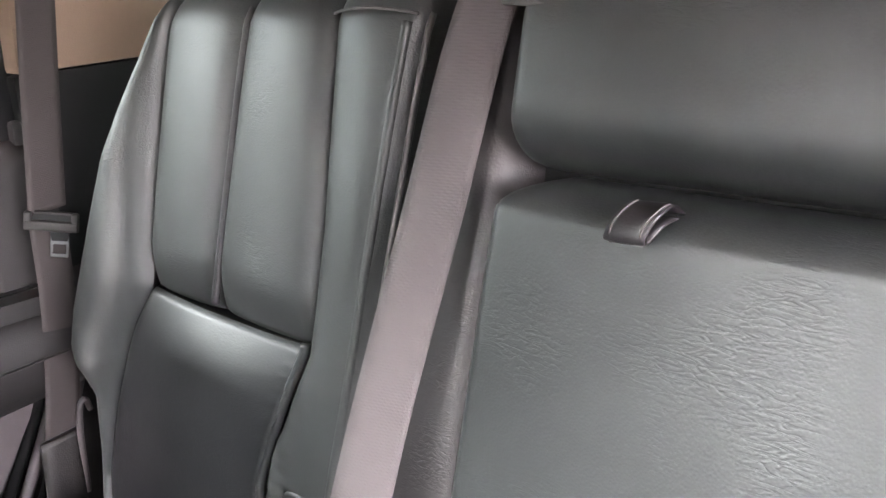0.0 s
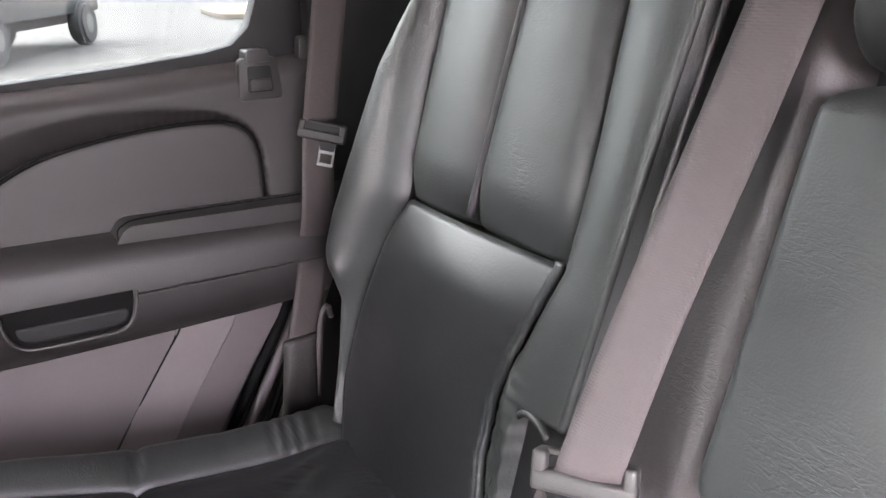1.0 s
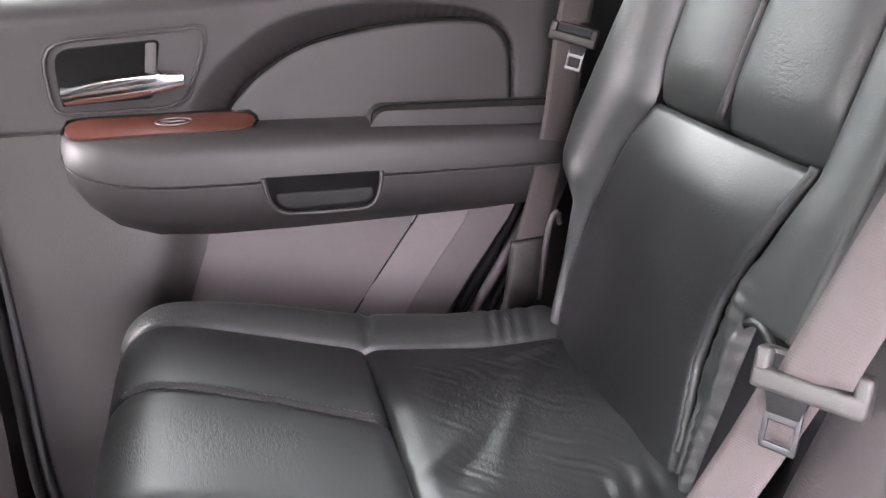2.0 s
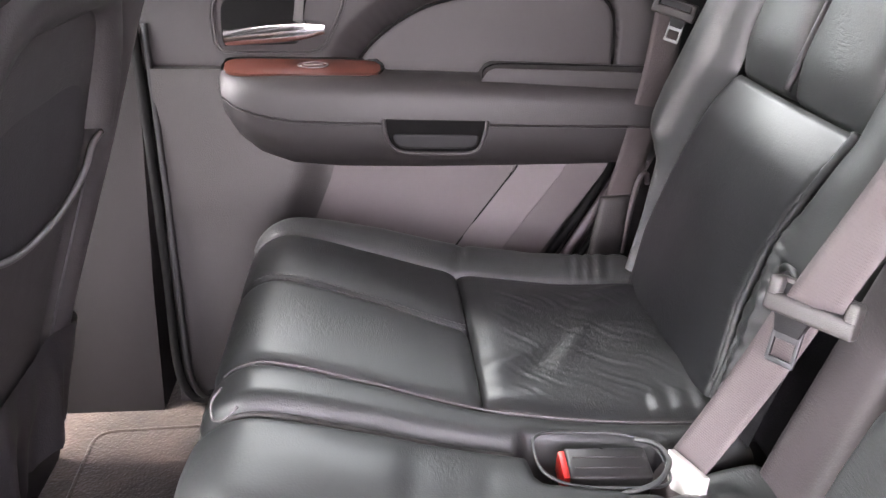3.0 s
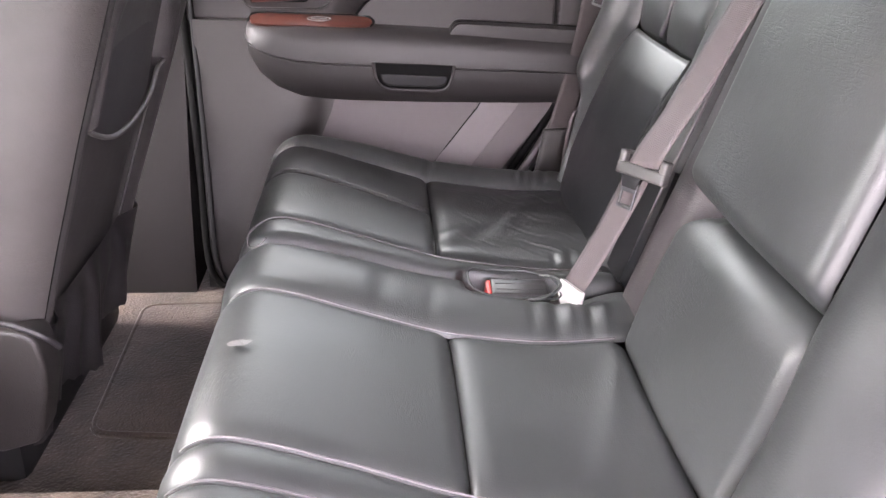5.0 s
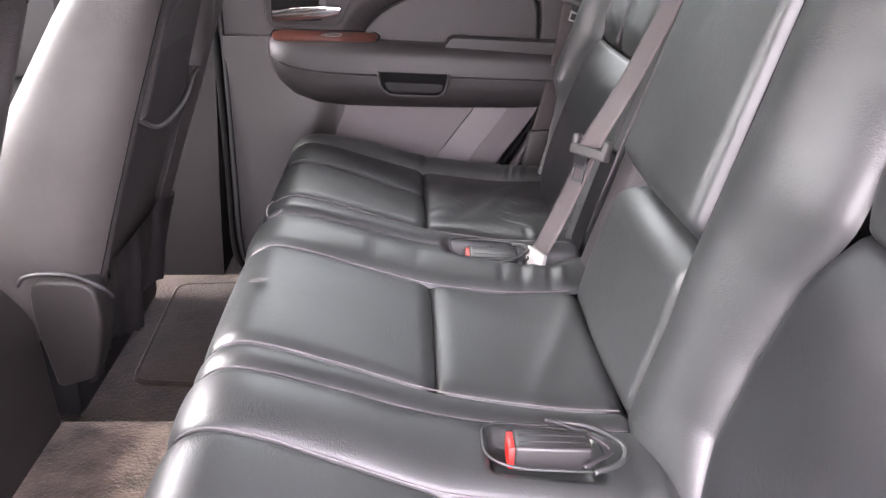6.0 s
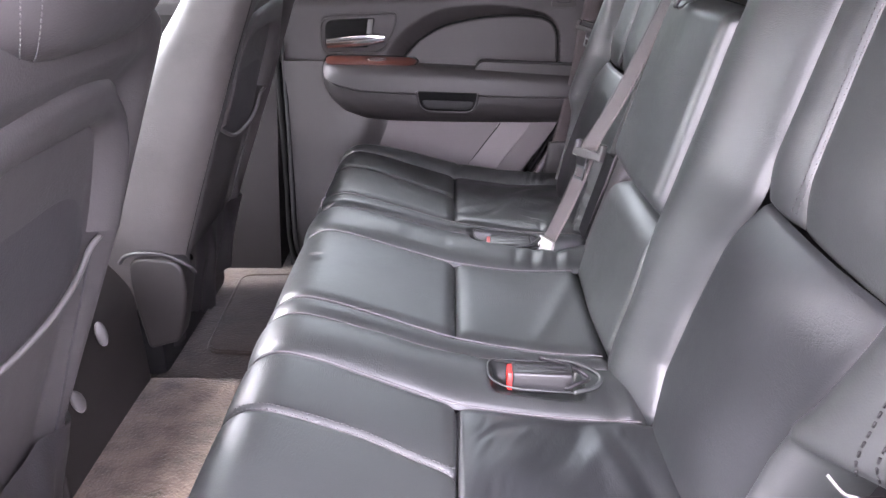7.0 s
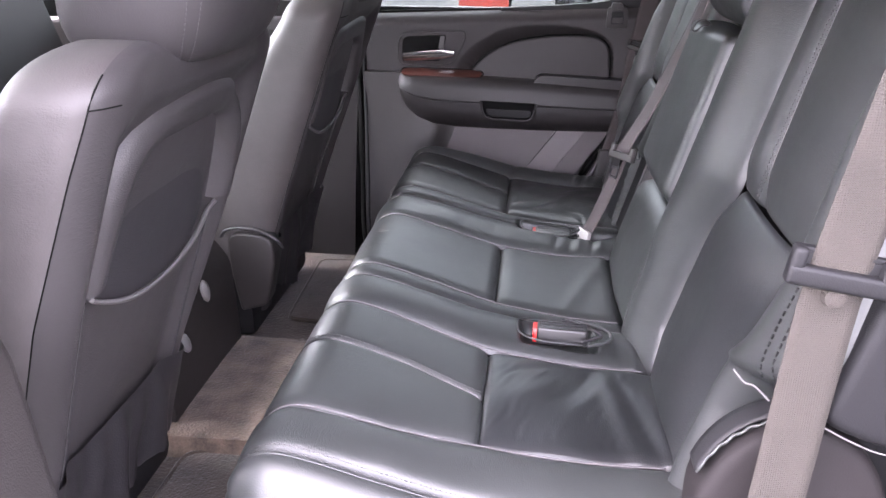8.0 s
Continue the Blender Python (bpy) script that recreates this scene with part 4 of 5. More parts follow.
def upper_door():
    """Upper door panel: rolled top edge and a hollow that runs round the padded insert."""
    nx, nz = 190, 62
    xs, ts = np.linspace(-0.425, 0.345, nx), np.linspace(0, 1, nz)
    poly = np.array(arch_pts)
    rows = []
    for x in xs:
        lo, hi = 0.592 - 0.035 * (x + 0.425), 0.748 + 0.044 * (x + 0.425)
        row = []
        for t in ts:
            z = lo + (hi - lo) * t
            dist = np.sqrt(np.min((poly[:, 0] - x) ** 2 + (poly[:, 1] - z) ** 2))
            k = int(np.argmin((poly[:, 0] - x) ** 2 + (poly[:, 1] - z) ** 2)) / (len(poly) - 1)
            band = np.interp(k, [0, 0.25, 0.55, 0.75, 1], [0.045, 0.042, 0.026, 0.010, 0.008])
            inside = poly[0, 0] < x < poly[-1, 0] and z < np.interp(x, poly[:, 0], poly[:, 1])
            y = DOOR_Y + (0.022 if inside else 0.022 * max(0.0, 1 - dist / band) ** 1.3)
            top = (hi - z) / 0.030
            if top < 1:
                y += 0.050 * (1 - math.sqrt(max(0.0, 1 - (1 - top) ** 2))) + 0.004 * (1 - top)
            bot = (z - lo) / 0.014
            if bot < 1:
                y += 0.016 * (1 - bot) ** 2
            row.append((x, y, z))
        rows.append(row)
    return np.array(rows).reshape(-1, 3), grid_faces(nx, nz, True)


upper = mesh_part("upper_panel", *upper_door(), TRIM, door_1)


def skew(x, z):
    return x + 0.76 * (min(z, 0.457) - 0.457)


LOWER = [(-0.412, 0.0, 0), (-0.30, 0.0, 0.22), (-0.225, 0.0, 0.42), (-0.200, 0.25, 0.46), (-0.180, 0.85, 0.50), (-0.16, 1.0, 0.54), (-0.05, 1.0, 0.78), (0.06, 1.0, 0.94), (0.118, 1.0, 1)]


def lower_panel(stations):
    """Lower door skin between stations, leaning inward towards the sill."""
    lv, zs = [], np.linspace(0.60, 0.10, 16)
    for x, k, sk in stations:
        for z in zs:
            lv.append((x * (1 - sk) + sk * skew(x, z), np.interp(z, [0.10, 0.22, 0.35, 0.50, 0.60], [0.745, 0.765, 0.795, 0.812, 0.820]) - 0.022 * (1 - k), z))
        lv += [(x, 0.90, z) for x, _, z in lv[-16:][::-1]]
    n = len(stations)
    lf = grid_faces(n, 32, wrap=True)
    for b in (0, (n - 1) * 32):
        lf += [(b + i, b + i + 1, b + 30 - i, b + 31 - i) for i in range(15)]
    bm = bmesh.new()
    vs = [bm.verts.new(c) for c in lv]
    for q in lf:
        bm.faces.new([vs[i] for i in q])
    bmesh.ops.recalc_face_normals(bm, faces=bm.faces[:])
    return bm


lower = part("lower_panel", lower_panel(LOWER[:6]), COVER, door_1, "grey lower door panel with a moulded step")
part("lower_insert", lower_panel(LOWER[5:]), MAUVE, door_1, "mauve-grey lower door insert")
plate("insert_pad", pad_pts, DOOR_Y - 0.003, DOOR_Y + 0.03, TRIM, upper, 0.007, "padded grey vinyl door insert", 3)
# black cord: dark joint line, plus the hollow's shade put into its colour
mesh_part("insert_edge_shade", *tube([(p[0], DOOR_Y + 0.001, p[1]) for p in arch_pts], 0.0030, 90, 6), RUBBER, upper)
# armrest
arm_secs = []
for x, y_in, zt, zb in [(-0.320, 0.795, 0.597, 0.560), (-0.312, 0.770, 0.600, 0.530), (-0.295, 0.757, 0.601, 0.505), (-0.265, 0.752, 0.601, 0.480), (-0.22, 0.748, 0.599, 0.464),
                        (-0.15, 0.746, 0.598, 0.458), (-0.05, 0.745, 0.595, 0.456), (0.08, 0.746, 0.590, 0.455), (0.20, 0.748, 0.584, 0.455), (0.31, 0.752, 0.578, 0.457)]:
    h = zt - zb
    arm_secs.append((x, [(0.86, zt - 0.004), (0.80, zt), (y_in + 0.022, zt - 0.001), (y_in + 0.008, zt - 0.010), (y_in, zt - 0.028), (y_in - 0.001, zb + h * 0.565), (y_in + 0.004, zb + h * 0.545),
                         (y_in + 0.004, zb + h * 0.42), (y_in + 0.010, zb + h * 0.22), (y_in + 0.028, zb + 0.006), (y_in + 0.05, zb), (0.86, zb)]))
armrest = part("armrest", loft_x(arm_secs), TRIM_DARK, door_1, "dark grey moulded armrest")
armrest.data.set_sharp_from_angle(angle=radians(50))
mesh_part("seam", *tube([(a[0], a[1][5][0] + 0.0012, a[1][6][1] - 0.001) for a in arm_secs[1:]], 0.0014, 60, 6), TRIM, armrest)
mesh_part("pad_edge", *tube([(0.052, 0.766, 0.580), (0.050, 0.768, 0.596), (0.058, 0.774, 0.6065), (0.10, 0.790, 0.607), (0.30, 0.795, 0.600)], 0.0010, 50, 6), RUBBER, armrest)
plate("arm_pad", rounded([(0.046, 0.586), (0.30, 0.574), (0.30, 0.598), (0.060, 0.607)], [0.004, 0.004, 0.004, 0.014]), 0.764, 0.83, TRIM_DARK, armrest, 0.010, "raised soft elbow pad", 4)
def wood_inlay():
    """Wood-look strip let into the sloping top of the armrest, its ends rounded."""
    secs = []
    for x, k in [(-0.308, 0.25), (-0.304, 0.62), (-0.296, 0.88), (-0.280, 1.0), (-0.20, 1.0), (-0.130, 1.0), (-0.108, 0.92), (-0.098, 0.70), (-0.092, 0.30)]:
        yf, yb = 0.7915 - 0.0225 * k, 0.7915 + 0.0215 * k
        zf, zb = 0.6055 - 0.0050 * k, 0.6055 + 0.0052 * k
        t = -0.018 * (x + 0.30)
        secs.append((x, [(yf, zf + t - 0.004), (yf - 0.0015, zf + t), (yf + 0.002, zf + t + 0.002), (0.7915, 0.6085 + t), (yb - 0.002, zb + t + 0.002), (yb, zb + t), (yb, zb + t - 0.012)]))
    return loft_x(secs)


wood = part("wood_trim", wood_inlay(), WOOD, armrest, "glossy red-brown wood-look strip")
ring_ = [(-0.186 + 0.021 * math.cos(a), 0.7905 + 0.0085 * math.sin(a), 0.6070 + 0.0021 * math.sin(a)) for a in np.linspace(0, 2 * np.pi, 28, endpoint=False)]
emblem = mesh_part("emblem", *tube(ring_, 0.0011, None, 6, True), STEEL, armrest, "small metal emblem")
mesh_part("emblem_bar", *tube([(-0.200, 0.7905, 0.6074), (-0.186, 0.788, 0.6078), (-0.172, 0.7905, 0.6074)], 0.0014, 12, 6), STEEL, armrest)
mesh_part("wood_groove", *tube([(-0.311, 0.783, 0.603), (-0.309, 0.80, 0.608), (-0.296, 0.814, 0.612), (-0.20, 0.8145, 0.611), (-0.108, 0.8135, 0.609), (-0.093, 0.806, 0.6065), (-0.088, 0.790, 0.602), (-0.094, 0.772, 0.5985)], 0.0019, 60, 6), RUBBER, armrest)
# no real hollow: black plate and pad carry the recess shade as colour
cup_line = rounded([(-0.0875, 0.5405), (0.0535, 0.5365), (0.049, 0.497), (0.040, 0.492), (-0.070, 0.494), (-0.080, 0.500)], [0.003, 0.003, 0.020, 0.016, 0.016, 0.020], 6)
plate("pull_cup_shade", cup_line, 0.7432, 0.752, RUBBER, armrest, 0.001, "black plate standing in for the shaded pull recess")
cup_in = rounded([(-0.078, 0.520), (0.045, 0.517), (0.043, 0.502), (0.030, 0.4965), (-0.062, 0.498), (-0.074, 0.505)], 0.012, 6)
plate("cup_pad", cup_in, 0.7418, 0.752, BLACK, armrest, 0.006, "black pad on the pull plate, recess shade in its colour", 5)
lip = [(x, 0.7405, z) for x, z in [(-0.0895, 0.541), (-0.087, 0.520), (-0.080, 0.504), (-0.066, 0.494), (-0.04, 0.4915), (0.0, 0.4905), (0.032, 0.4910), (0.046, 0.499), (0.053, 0.517), (0.0555, 0.537)]]
v_, f_ = tube(lip, 0.0028, 40, 8)
mesh_part("pull_lip", v_, f_, TRIM, armrest)
# inner handle
bez = rounded([(-0.320, 0.620), (-0.322, 0.703), (-0.140, 0.712), (-0.142, 0.685), (-0.170, 0.628), (-0.19, 0.620)], [0.02, 0.035, 0.012, 0.02, 0.02, 0.02])
plate("handle_bezel", bez, DOOR_Y - 0.003, DOOR_Y + 0.01, TRIM, upper, 0.003)
# flat black plate; shade of the handle recess is in its colour
plate("handle_cup_shade", rounded([(-0.311, 0.630), (-0.309, 0.695), (-0.190, 0.701), (-0.206, 0.632)], [0.01, 0.02, 0.008, 0.008]), DOOR_Y - 0.0075, DOOR_Y + 0.01, RUBBER, upper, 0.002, "black plate standing in for the shaded handle recess")
plate("cup_wall", rounded([(-0.214, 0.650), (-0.200, 0.652), (-0.194, 0.698), (-0.206, 0.698)], 0.003), DOOR_Y - 0.0085, DOOR_Y + 0.01, BELT_PLASTIC, upper, 0.001, "pale end wall of the handle recess")
mesh_part("bezel_edge", *tube([(x, DOOR_Y - 0.004, z) for x, z in bez], 0.0020, None, 6, True), TRIM, upper)
mesh_part("bezel_groove", *tube([(x * 1.0 + (x + 0.235) * 0.05, DOOR_Y + 0.0005, z + (z - 0.665) * 0.09) for x, z in bez], 0.0011, None, 6, True), TRIM_DARK, upper)
lever = spline([(-0.306, 0.642), (-0.27, 0.646), (-0.22, 0.650), (-0.185, 0.653), (-0.168, 0.654)], 16)
secs = []
for i, (x, z) in enumerate(lever):
    r = 0.0145 * (0.86 + 0.14 * math.sin(i / 15 * math.pi)) * (1.0 if i < 13 else 1.0 - 0.10 * (i - 12))
    bar = [(0.004, 1.0), (-0.008, 0.98), (-0.0125, 0.72), (-0.0135, 0.25), (-0.0115, -0.35), (-0.0075, -0.80), (-0.001, -1.0), (0.006, -0.6), (0.006, 0.6)]
    secs.append((x, [(DOOR_Y - 0.010 + dy, z + r * dz) for dy, dz in bar]))
part("handle", loft_x(secs), CHROME, door_1, "polished chrome door lever")
# lock pull and its bezel
lockb = tagged(plate("lock_bezel", rounded([(0.226, 0.727), (0.284, 0.727), (0.280, 0.780), (0.230, 0.780)], 0.008), DOOR_Y - 0.005, DOOR_Y + 0.01, COVER, upper, 0.002))
plate("lock_slot", rounded([(0.238, 0.737), (0.272, 0.737), (0.270, 0.770), (0.240, 0.770)], 0.004), DOOR_Y - 0.0065, DOOR_Y + 0.01, BLACK, upper, 0.0015)
plate("lock_slider", rounded([(0.241, 0.740), (0.269, 0.740), (0.268, 0.754), (0.242, 0.754)], 0.003), DOOR_Y - 0.010, DOOR_Y + 0.01, COVER, upper, 0.002)
plate("lock_tab", rounded([(0.238, 0.774), (0.270, 0.774), (0.268, 0.790), (0.240, 0.790)], 0.004), DOOR_Y - 0.008, DOOR_Y + 0.02, COVER, upper, 0.003)
# window: glass, sill strip, frame at the rear corner
window_1 = tagged(thing("window_1", (0.0, 0.88, 0.77)), "closed rear door window with rounded lower corner", "car window", kind="structure")
plate("pane", [(-0.44, 0.70), (0.36, 0.70), (0.36, 1.24), (-0.44, 1.24)], 0.874, 0.878, REAR_TINT, window_1, 0.0)
plate("sill_strip", [(-0.44, 0.742), (0.32, 0.774), (0.32, 0.784), (-0.44, 0.753)], 0.866, 0.882, RUBBER, window_1, 0.002)
corner = [(0.36, 0.76), (0.36, 1.24), (0.24, 1.24), (0.268, 1.05), (0.276, 0.90), (0.272, 0.85), (0.258, 0.815), (0.235, 0.795), (0.20, 0.788), (0.10, 0.7795), (-0.05, 0.7705), (-0.05, 0.760)]
plate("rear_corner", corner, 0.846, 0.872, BLACK, window_1, 0.004)
plate("front_edge", [(-0.44, 0.74), (-0.40, 0.745), (-0.42, 1.24), (-0.46, 1.24)], 0.846, 0.872, BLACK, window_1, 0.004)

# lower rear of the doorway: diagonal door edge, jamb strips, dark seals
jamb = tagged(thing("door_jamb", (0.15, 0.80, 0.10)), "grey moulded door jamb with dark seals behind the door", "door jamb", kind="structure")
part("jamb_strip", lower_panel([(0.1190, 1.0, 1), (0.1965, 1.0, 1)]), PALE, jamb, "pale grey jamb strip")
part("jamb_strip", lower_panel([(0.1967, 0.96, 1), (0.262, 0.96, 1)]), MAUVE, jamb)
mesh_part("seal", *tube([(skew(0.1195, z), np.interp(z, [0.10, 0.22, 0.35, 0.50], [0.745, 0.765, 0.795, 0.812]) + 0.0015, z) for z in np.linspace(0.47, 0.16, 14)], 0.0022, 40, 6), RUBBER, jamb)
for k, (xa, xb, r, mt) in enumerate([(0.266, 0.080, 0.007, RUBBER), (0.284, 0.110, 0.008, PALE), (0.300, 0.140, 0.005, RUBBER), (0.312, 0.165, 0.006, PALE)]):
    v_, f_ = tube([(xa + 0.04, 0.808 - 0.004 * k, 0.56), (xa, 0.806 - 0.004 * k, 0.46), ((xa + xb) / 2 - 0.002, 0.804 - 0.005 * k, 0.30), (xb, 0.80 - 0.005 * k, 0.15)], r, 24, 8)
    mesh_part("seal", v_, f_, mt, jamb)
plate("jamb_back", [(0.25, 0.10), (0.46, 0.10), (0.46, 0.80), (0.32, 0.80)], 0.83, 0.87, TRIM_DARK, jamb, 0.006)
# front edge of the doorway
post = tagged(thing("door_post", (-0.42, 0.80, 0.10)), "grey lower centre post trim with a black door seal", "door post", kind="structure")
part("post_trim", loft_x([(x, [(0.83, 0.78), (0.80, 0.55), (0.735, 0.30), (0.70, 0.10), (0.90, 0.10), (0.90, 0.78)]) for x in (-0.75, -0.60, -0.46, -0.432)]), TRIM_SHADED, post)
for dx, r, mt in [(-0.427, 0.007, RUBBER), (-0.412, 0.005, BLACK)]:
    v_, f_ = tube([(dx - 0.004, 0.815, 0.66), (dx, 0.80, 0.56), (dx + 0.012, 0.752, 0.32), (dx + 0.020, 0.715, 0.17), (dx + 0.038, 0.708, 0.118), (dx + 0.07, 0.708, 0.112)], r, 40, 8)
    mesh_part("seal", v_, f_, mt, post)
wall("door_sill_far", box(-0.37, 0.20, 0.70, 0.80, 0.08, 0.118, 0.008), TRIM_DARK, "dark sill plate inside the closed door", "door sill")

# far front door seen past the front seats
door_2 = tagged(thing("door_2", (-0.95, 0.84, 0.10)), "pale grey closed front door panel below its window", "car door", kind="structure")
plate("upper_panel", [(-1.45, 0.50), (-0.56, 0.50), (-0.56, 0.745), (-1.45, 0.72)], 0.82, 0.88, TRIM, door_2, 0.015, seg=3)
plate("lower_panel", [(-1.45, 0.0), (-0.56, 0.0), (-0.56, 0.50), (-1.45, 0.50)], 0.84, 0.88, TRIM, door_2, 0.01)
window_2 = tagged(thing("window_2", (-0.95, 0.88, 0.74)), "closed front door window", "car window", kind="structure")
plate("pane", [(-1.5, 0.70), (-0.54, 0.70), (-0.54, 1.24), (-1.2, 1.24)], 0.874, 0.878, GLASS, window_2, 0.0)


# ---- front seats ----
FRONT_BACK = [(-0.500, 0.26), (-0.462, 0.374), (-0.398, 0.56), (-0.345, 0.72), (-0.318, 0.80), (-0.310, 0.832)]


def front_seat(name, yc, taper, wrap, label):
    """A bucket seat seen from behind: yc its middle, taper its half width at the foot of the back, wrap: how far the cover reaches round the side."""
    st = thing(name, (-0.75, yc, 0.10), label, "car seat", "front seats")
    half = 0.262
    prof = spline(FRONT_BACK, 40)

    def section(z):
        """Rear x, half width and depth of the backrest at a height."""
        x = np.interp(z, prof[:, 1], prof[:, 0])
        w = np.interp(z, [0.26, 0.36, 0.46, 0.58, 0.74, 0.80], [taper, taper, (taper + half) / 2, half, half, half * 0.985])
        d = np.interp(z, [0.26, 0.45, 0.60, 0.72, 0.80, 0.86], [0.26, 0.24, 0.205, 0.165, 0.135, 0.115])
        return x, w, d

    def hollow(z, u):
        k = np.clip((0.84 - abs(u)) / 0.26, 0, 1)
        t = np.clip((0.815 - z) / 0.07, 0, 1)
        return 0.034 * k * k * (3 - 2 * k) * t * t * (3 - 2 * t)

    def back_at(z, dx=0.0, y=0.0):
        x, w, d = section(z)
        u = min(0.999, abs(y) / w)
        return (x + 0.006 - d / 2 + (1 - u ** 4) ** 0.25 * d / 2 - hollow(z, u) + dx, yc + y, z)

    n = 128
    ang = np.linspace(0, 2 * np.pi, n, endpoint=False)
    px = np.sqrt(np.abs(np.cos(ang))) * np.sign(np.cos(ang))
    py = np.sqrt(np.abs(np.sin(ang))) * np.sign(np.sin(ang))
    rows = []
    for z in np.linspace(0.26, 0.795, 44):
        x, w, d = section(z)
        rows.append([(x + 0.006 - d / 2 + px[i] * d / 2 - (hollow(z, py[i]) if px[i] > 0 else 0), yc + py[i] * w, z) for i in range(n)])
    x, w, d = section(0.795)
    for t in np.linspace(0.06, 1.0, 14):
        p = t * math.pi / 2
        r = max(0.02, math.cos(p)) ** 0.42
        lean = 0.018 * math.sin(p)
        rows.append([(x + 0.006 - d / 2 + px[i] * d / 2 * r + lean - (hollow(0.795, py[i]) * math.cos(p) if px[i] > 0 else 0), yc + py[i] * w * r, 0.795 + 0.054 * math.sin(p)) for i in range(n)])
    V = np.array(rows).reshape(-1, 3)
    seam_col = n // 8 + wrap
    side_f, rear_f = [], []
    for q in grid_faces(len(rows), n, wrap=True):
        c = [i % n for i in q]
        rear = all(k <= seam_col or k >= n - seam_col for k in c)
        (rear_f if rear else side_f).append(q)
    side_f += [tuple(range((len(rows) - 1) * n, len(rows) * n)), tuple(range(n))[::-1]]
    # sides take the lit copy of the leather, the back the shaded one
    bk = mesh_part("backrest", V, side_f, SIDE_LIT, st)
    mesh_part("back_cover", V, rear_f, COVER_SHADED, bk, "seat back cover in the side leather, shade in its colour")
    for col in (seam_col, n - seam_col):
        path = [rows[i][col] for i in range(2, 50)]
        mesh_part("seam", *tube(path, 0.0009, 70, 6), RUBBER, bk)
        sg = 1 if col < n / 2 else -1
        cross = [rows[44][col - sg * k] for k in range(0, 9)]
        mesh_part("seam", *tube(cross, 0.0008, 20, 6), RUBBER, bk)
    # map pocket: raised frame, sunken net and a sagging hem
    def hem_z(u):
        return 0.585 - 0.048 * (1 - abs(u) ** 2.2)

    def head_z(u):
        return 0.762 - 0.045 * abs(u) ** 3
    net = []
    for k in np.linspace(0, 1, 20):
        row = []
        for u in np.linspace(-1, 1, 30):
            z = hem_z(u) + (head_z(u) - 0.02 - hem_z(u)) * k
            row.append(back_at(z, -0.004 + 0.016 * (1 - u ** 4) * (1 - k) ** 1.5, u * (0.174 - 0.03 * k ** 2)))
        net.append(row)
    pk = mesh_part("map_pocket", np.array(net).reshape(-1, 3), grid_faces(20, 30), VINYL, bk, "soft dark map pocket")
    hem = [back_at(hem_z(u), 0.008 + 0.011 * (1 - u ** 4), u * 0.176) for u in np.linspace(-1, 1, 30)]
    mesh_part("hem", *tube(hem, 0.0034, 60, 8), PIPING, pk, "pale hem cord")
    limb = [(0.172, 0.590), (0.169, 0.64), (0.160, 0.69), (0.142, 0.728), (0.108, 0.747), (0.06, 0.753)]
    outline = spline([(-y, z) for y, z in limb] + [(0.0, 0.755)] + limb[::-1], 110)
    strip = []
    for i, (y, z) in enumerate(outline):
        nv = np.array([y * 0.9, (z - 0.62)])
        nv /= np.linalg.norm(nv)
        wide = 0.016 + 0.008 * max(0.0, nv[1])
        lobe = []
        for e, h in [(-1.15, -0.006), (-1.0, 0.008), (-0.7, 0.0165), (-0.1, 0.0190), (0.45, 0.0165), (0.9, 0.009), (1.25, -0.005)]:
            lobe.append(back_at(z + nv[1] * e * wide, h, y + nv[0] * e * wide + (0.010 if yc < 0 else 0.0)))
        strip.append(lobe)
    mesh_part("pocket_frame", np.array(strip).reshape(-1, 3), grid_faces(110, 7), COVER_SHADED, bk)
    for sgn in (1, -1):
        pipe = [back_at(z, 0.001, sgn * w_) for z, w_ in [(0.580, 0.176), (0.52, 0.172), (0.45, 0.166), (0.38, 0.160), (0.31, 0.158)]]
        mesh_part("piping", *tube(pipe, 0.0022, 40, 6), VINYL, bk)
    # seat cushion and base
    cu = part("cushion", box(-1.05, -0.62, yc - 0.235, yc + 0.235, 0.25, 0.40, 0.05, 4), LEATHER, st)
    part("base", box(-0.98, -0.54, yc - 0.22, yc + 0.22, 0.11, 0.28, 0.02), BLACK, st)
    skirt = []
    rs = np.random.RandomState(4)
    for t in np.linspace(0, 1, 60):
        y = yc + (2 * t - 1) * (taper - 0.012)
        fold = 0.010 * math.sin(17 * t) + 0.006 * math.sin(41 * t)
        skirt.append([(back_at(0.34, 0.0, y - yc)[0] + 0.007, y, 0.34), (-0.497 + 0.4 * fold, y, 0.285), (-0.512 + fold, y, 0.23), (-0.522 + 1.3 * fold, y, 0.168 + 0.018 * math.sin(9 * t) + 0.010 * rs.rand())])
    mesh_part("skirt", np.array(skirt).reshape(-1, 3), grid_faces(60, 4), VINYL, st, "dark loose fabric skirt below the seat back")
    if yc > 0:
        yi = yc - 0.250
        cov = rounded([(-0.556, 0.186), (-0.574, 0.30), (-0.572, 0.367), (-0.480, 0.362), (-0.474, 0.30), (-0.497, 0.204)], [0.012, 0.03, 0.028, 0.040, 0.03, 0.014], 8)
        part("recliner_cover", prism(cov, "y", yi, yi + 0.05, 0.008, 3), COVER, st, "rounded dark plastic recliner cover")
        lip_ = [(-0.592, yi + 0.012, 0.352), (-0.575, yi + 0.003, 0.370), (-0.545, yi, 0.3765), (-0.505, yi, 0.3735), (-0.470, yi + 0.002, 0.355), (-0.458, yi + 0.012, 0.335)]
        mesh_part("hem_roll", *tube(lip_, 0.0036, 40, 8), VINYL, bk, "rolled leather hem above the recliner cover")
    # headrest
    hr_n, hr_m = 20, 36
    rows = []
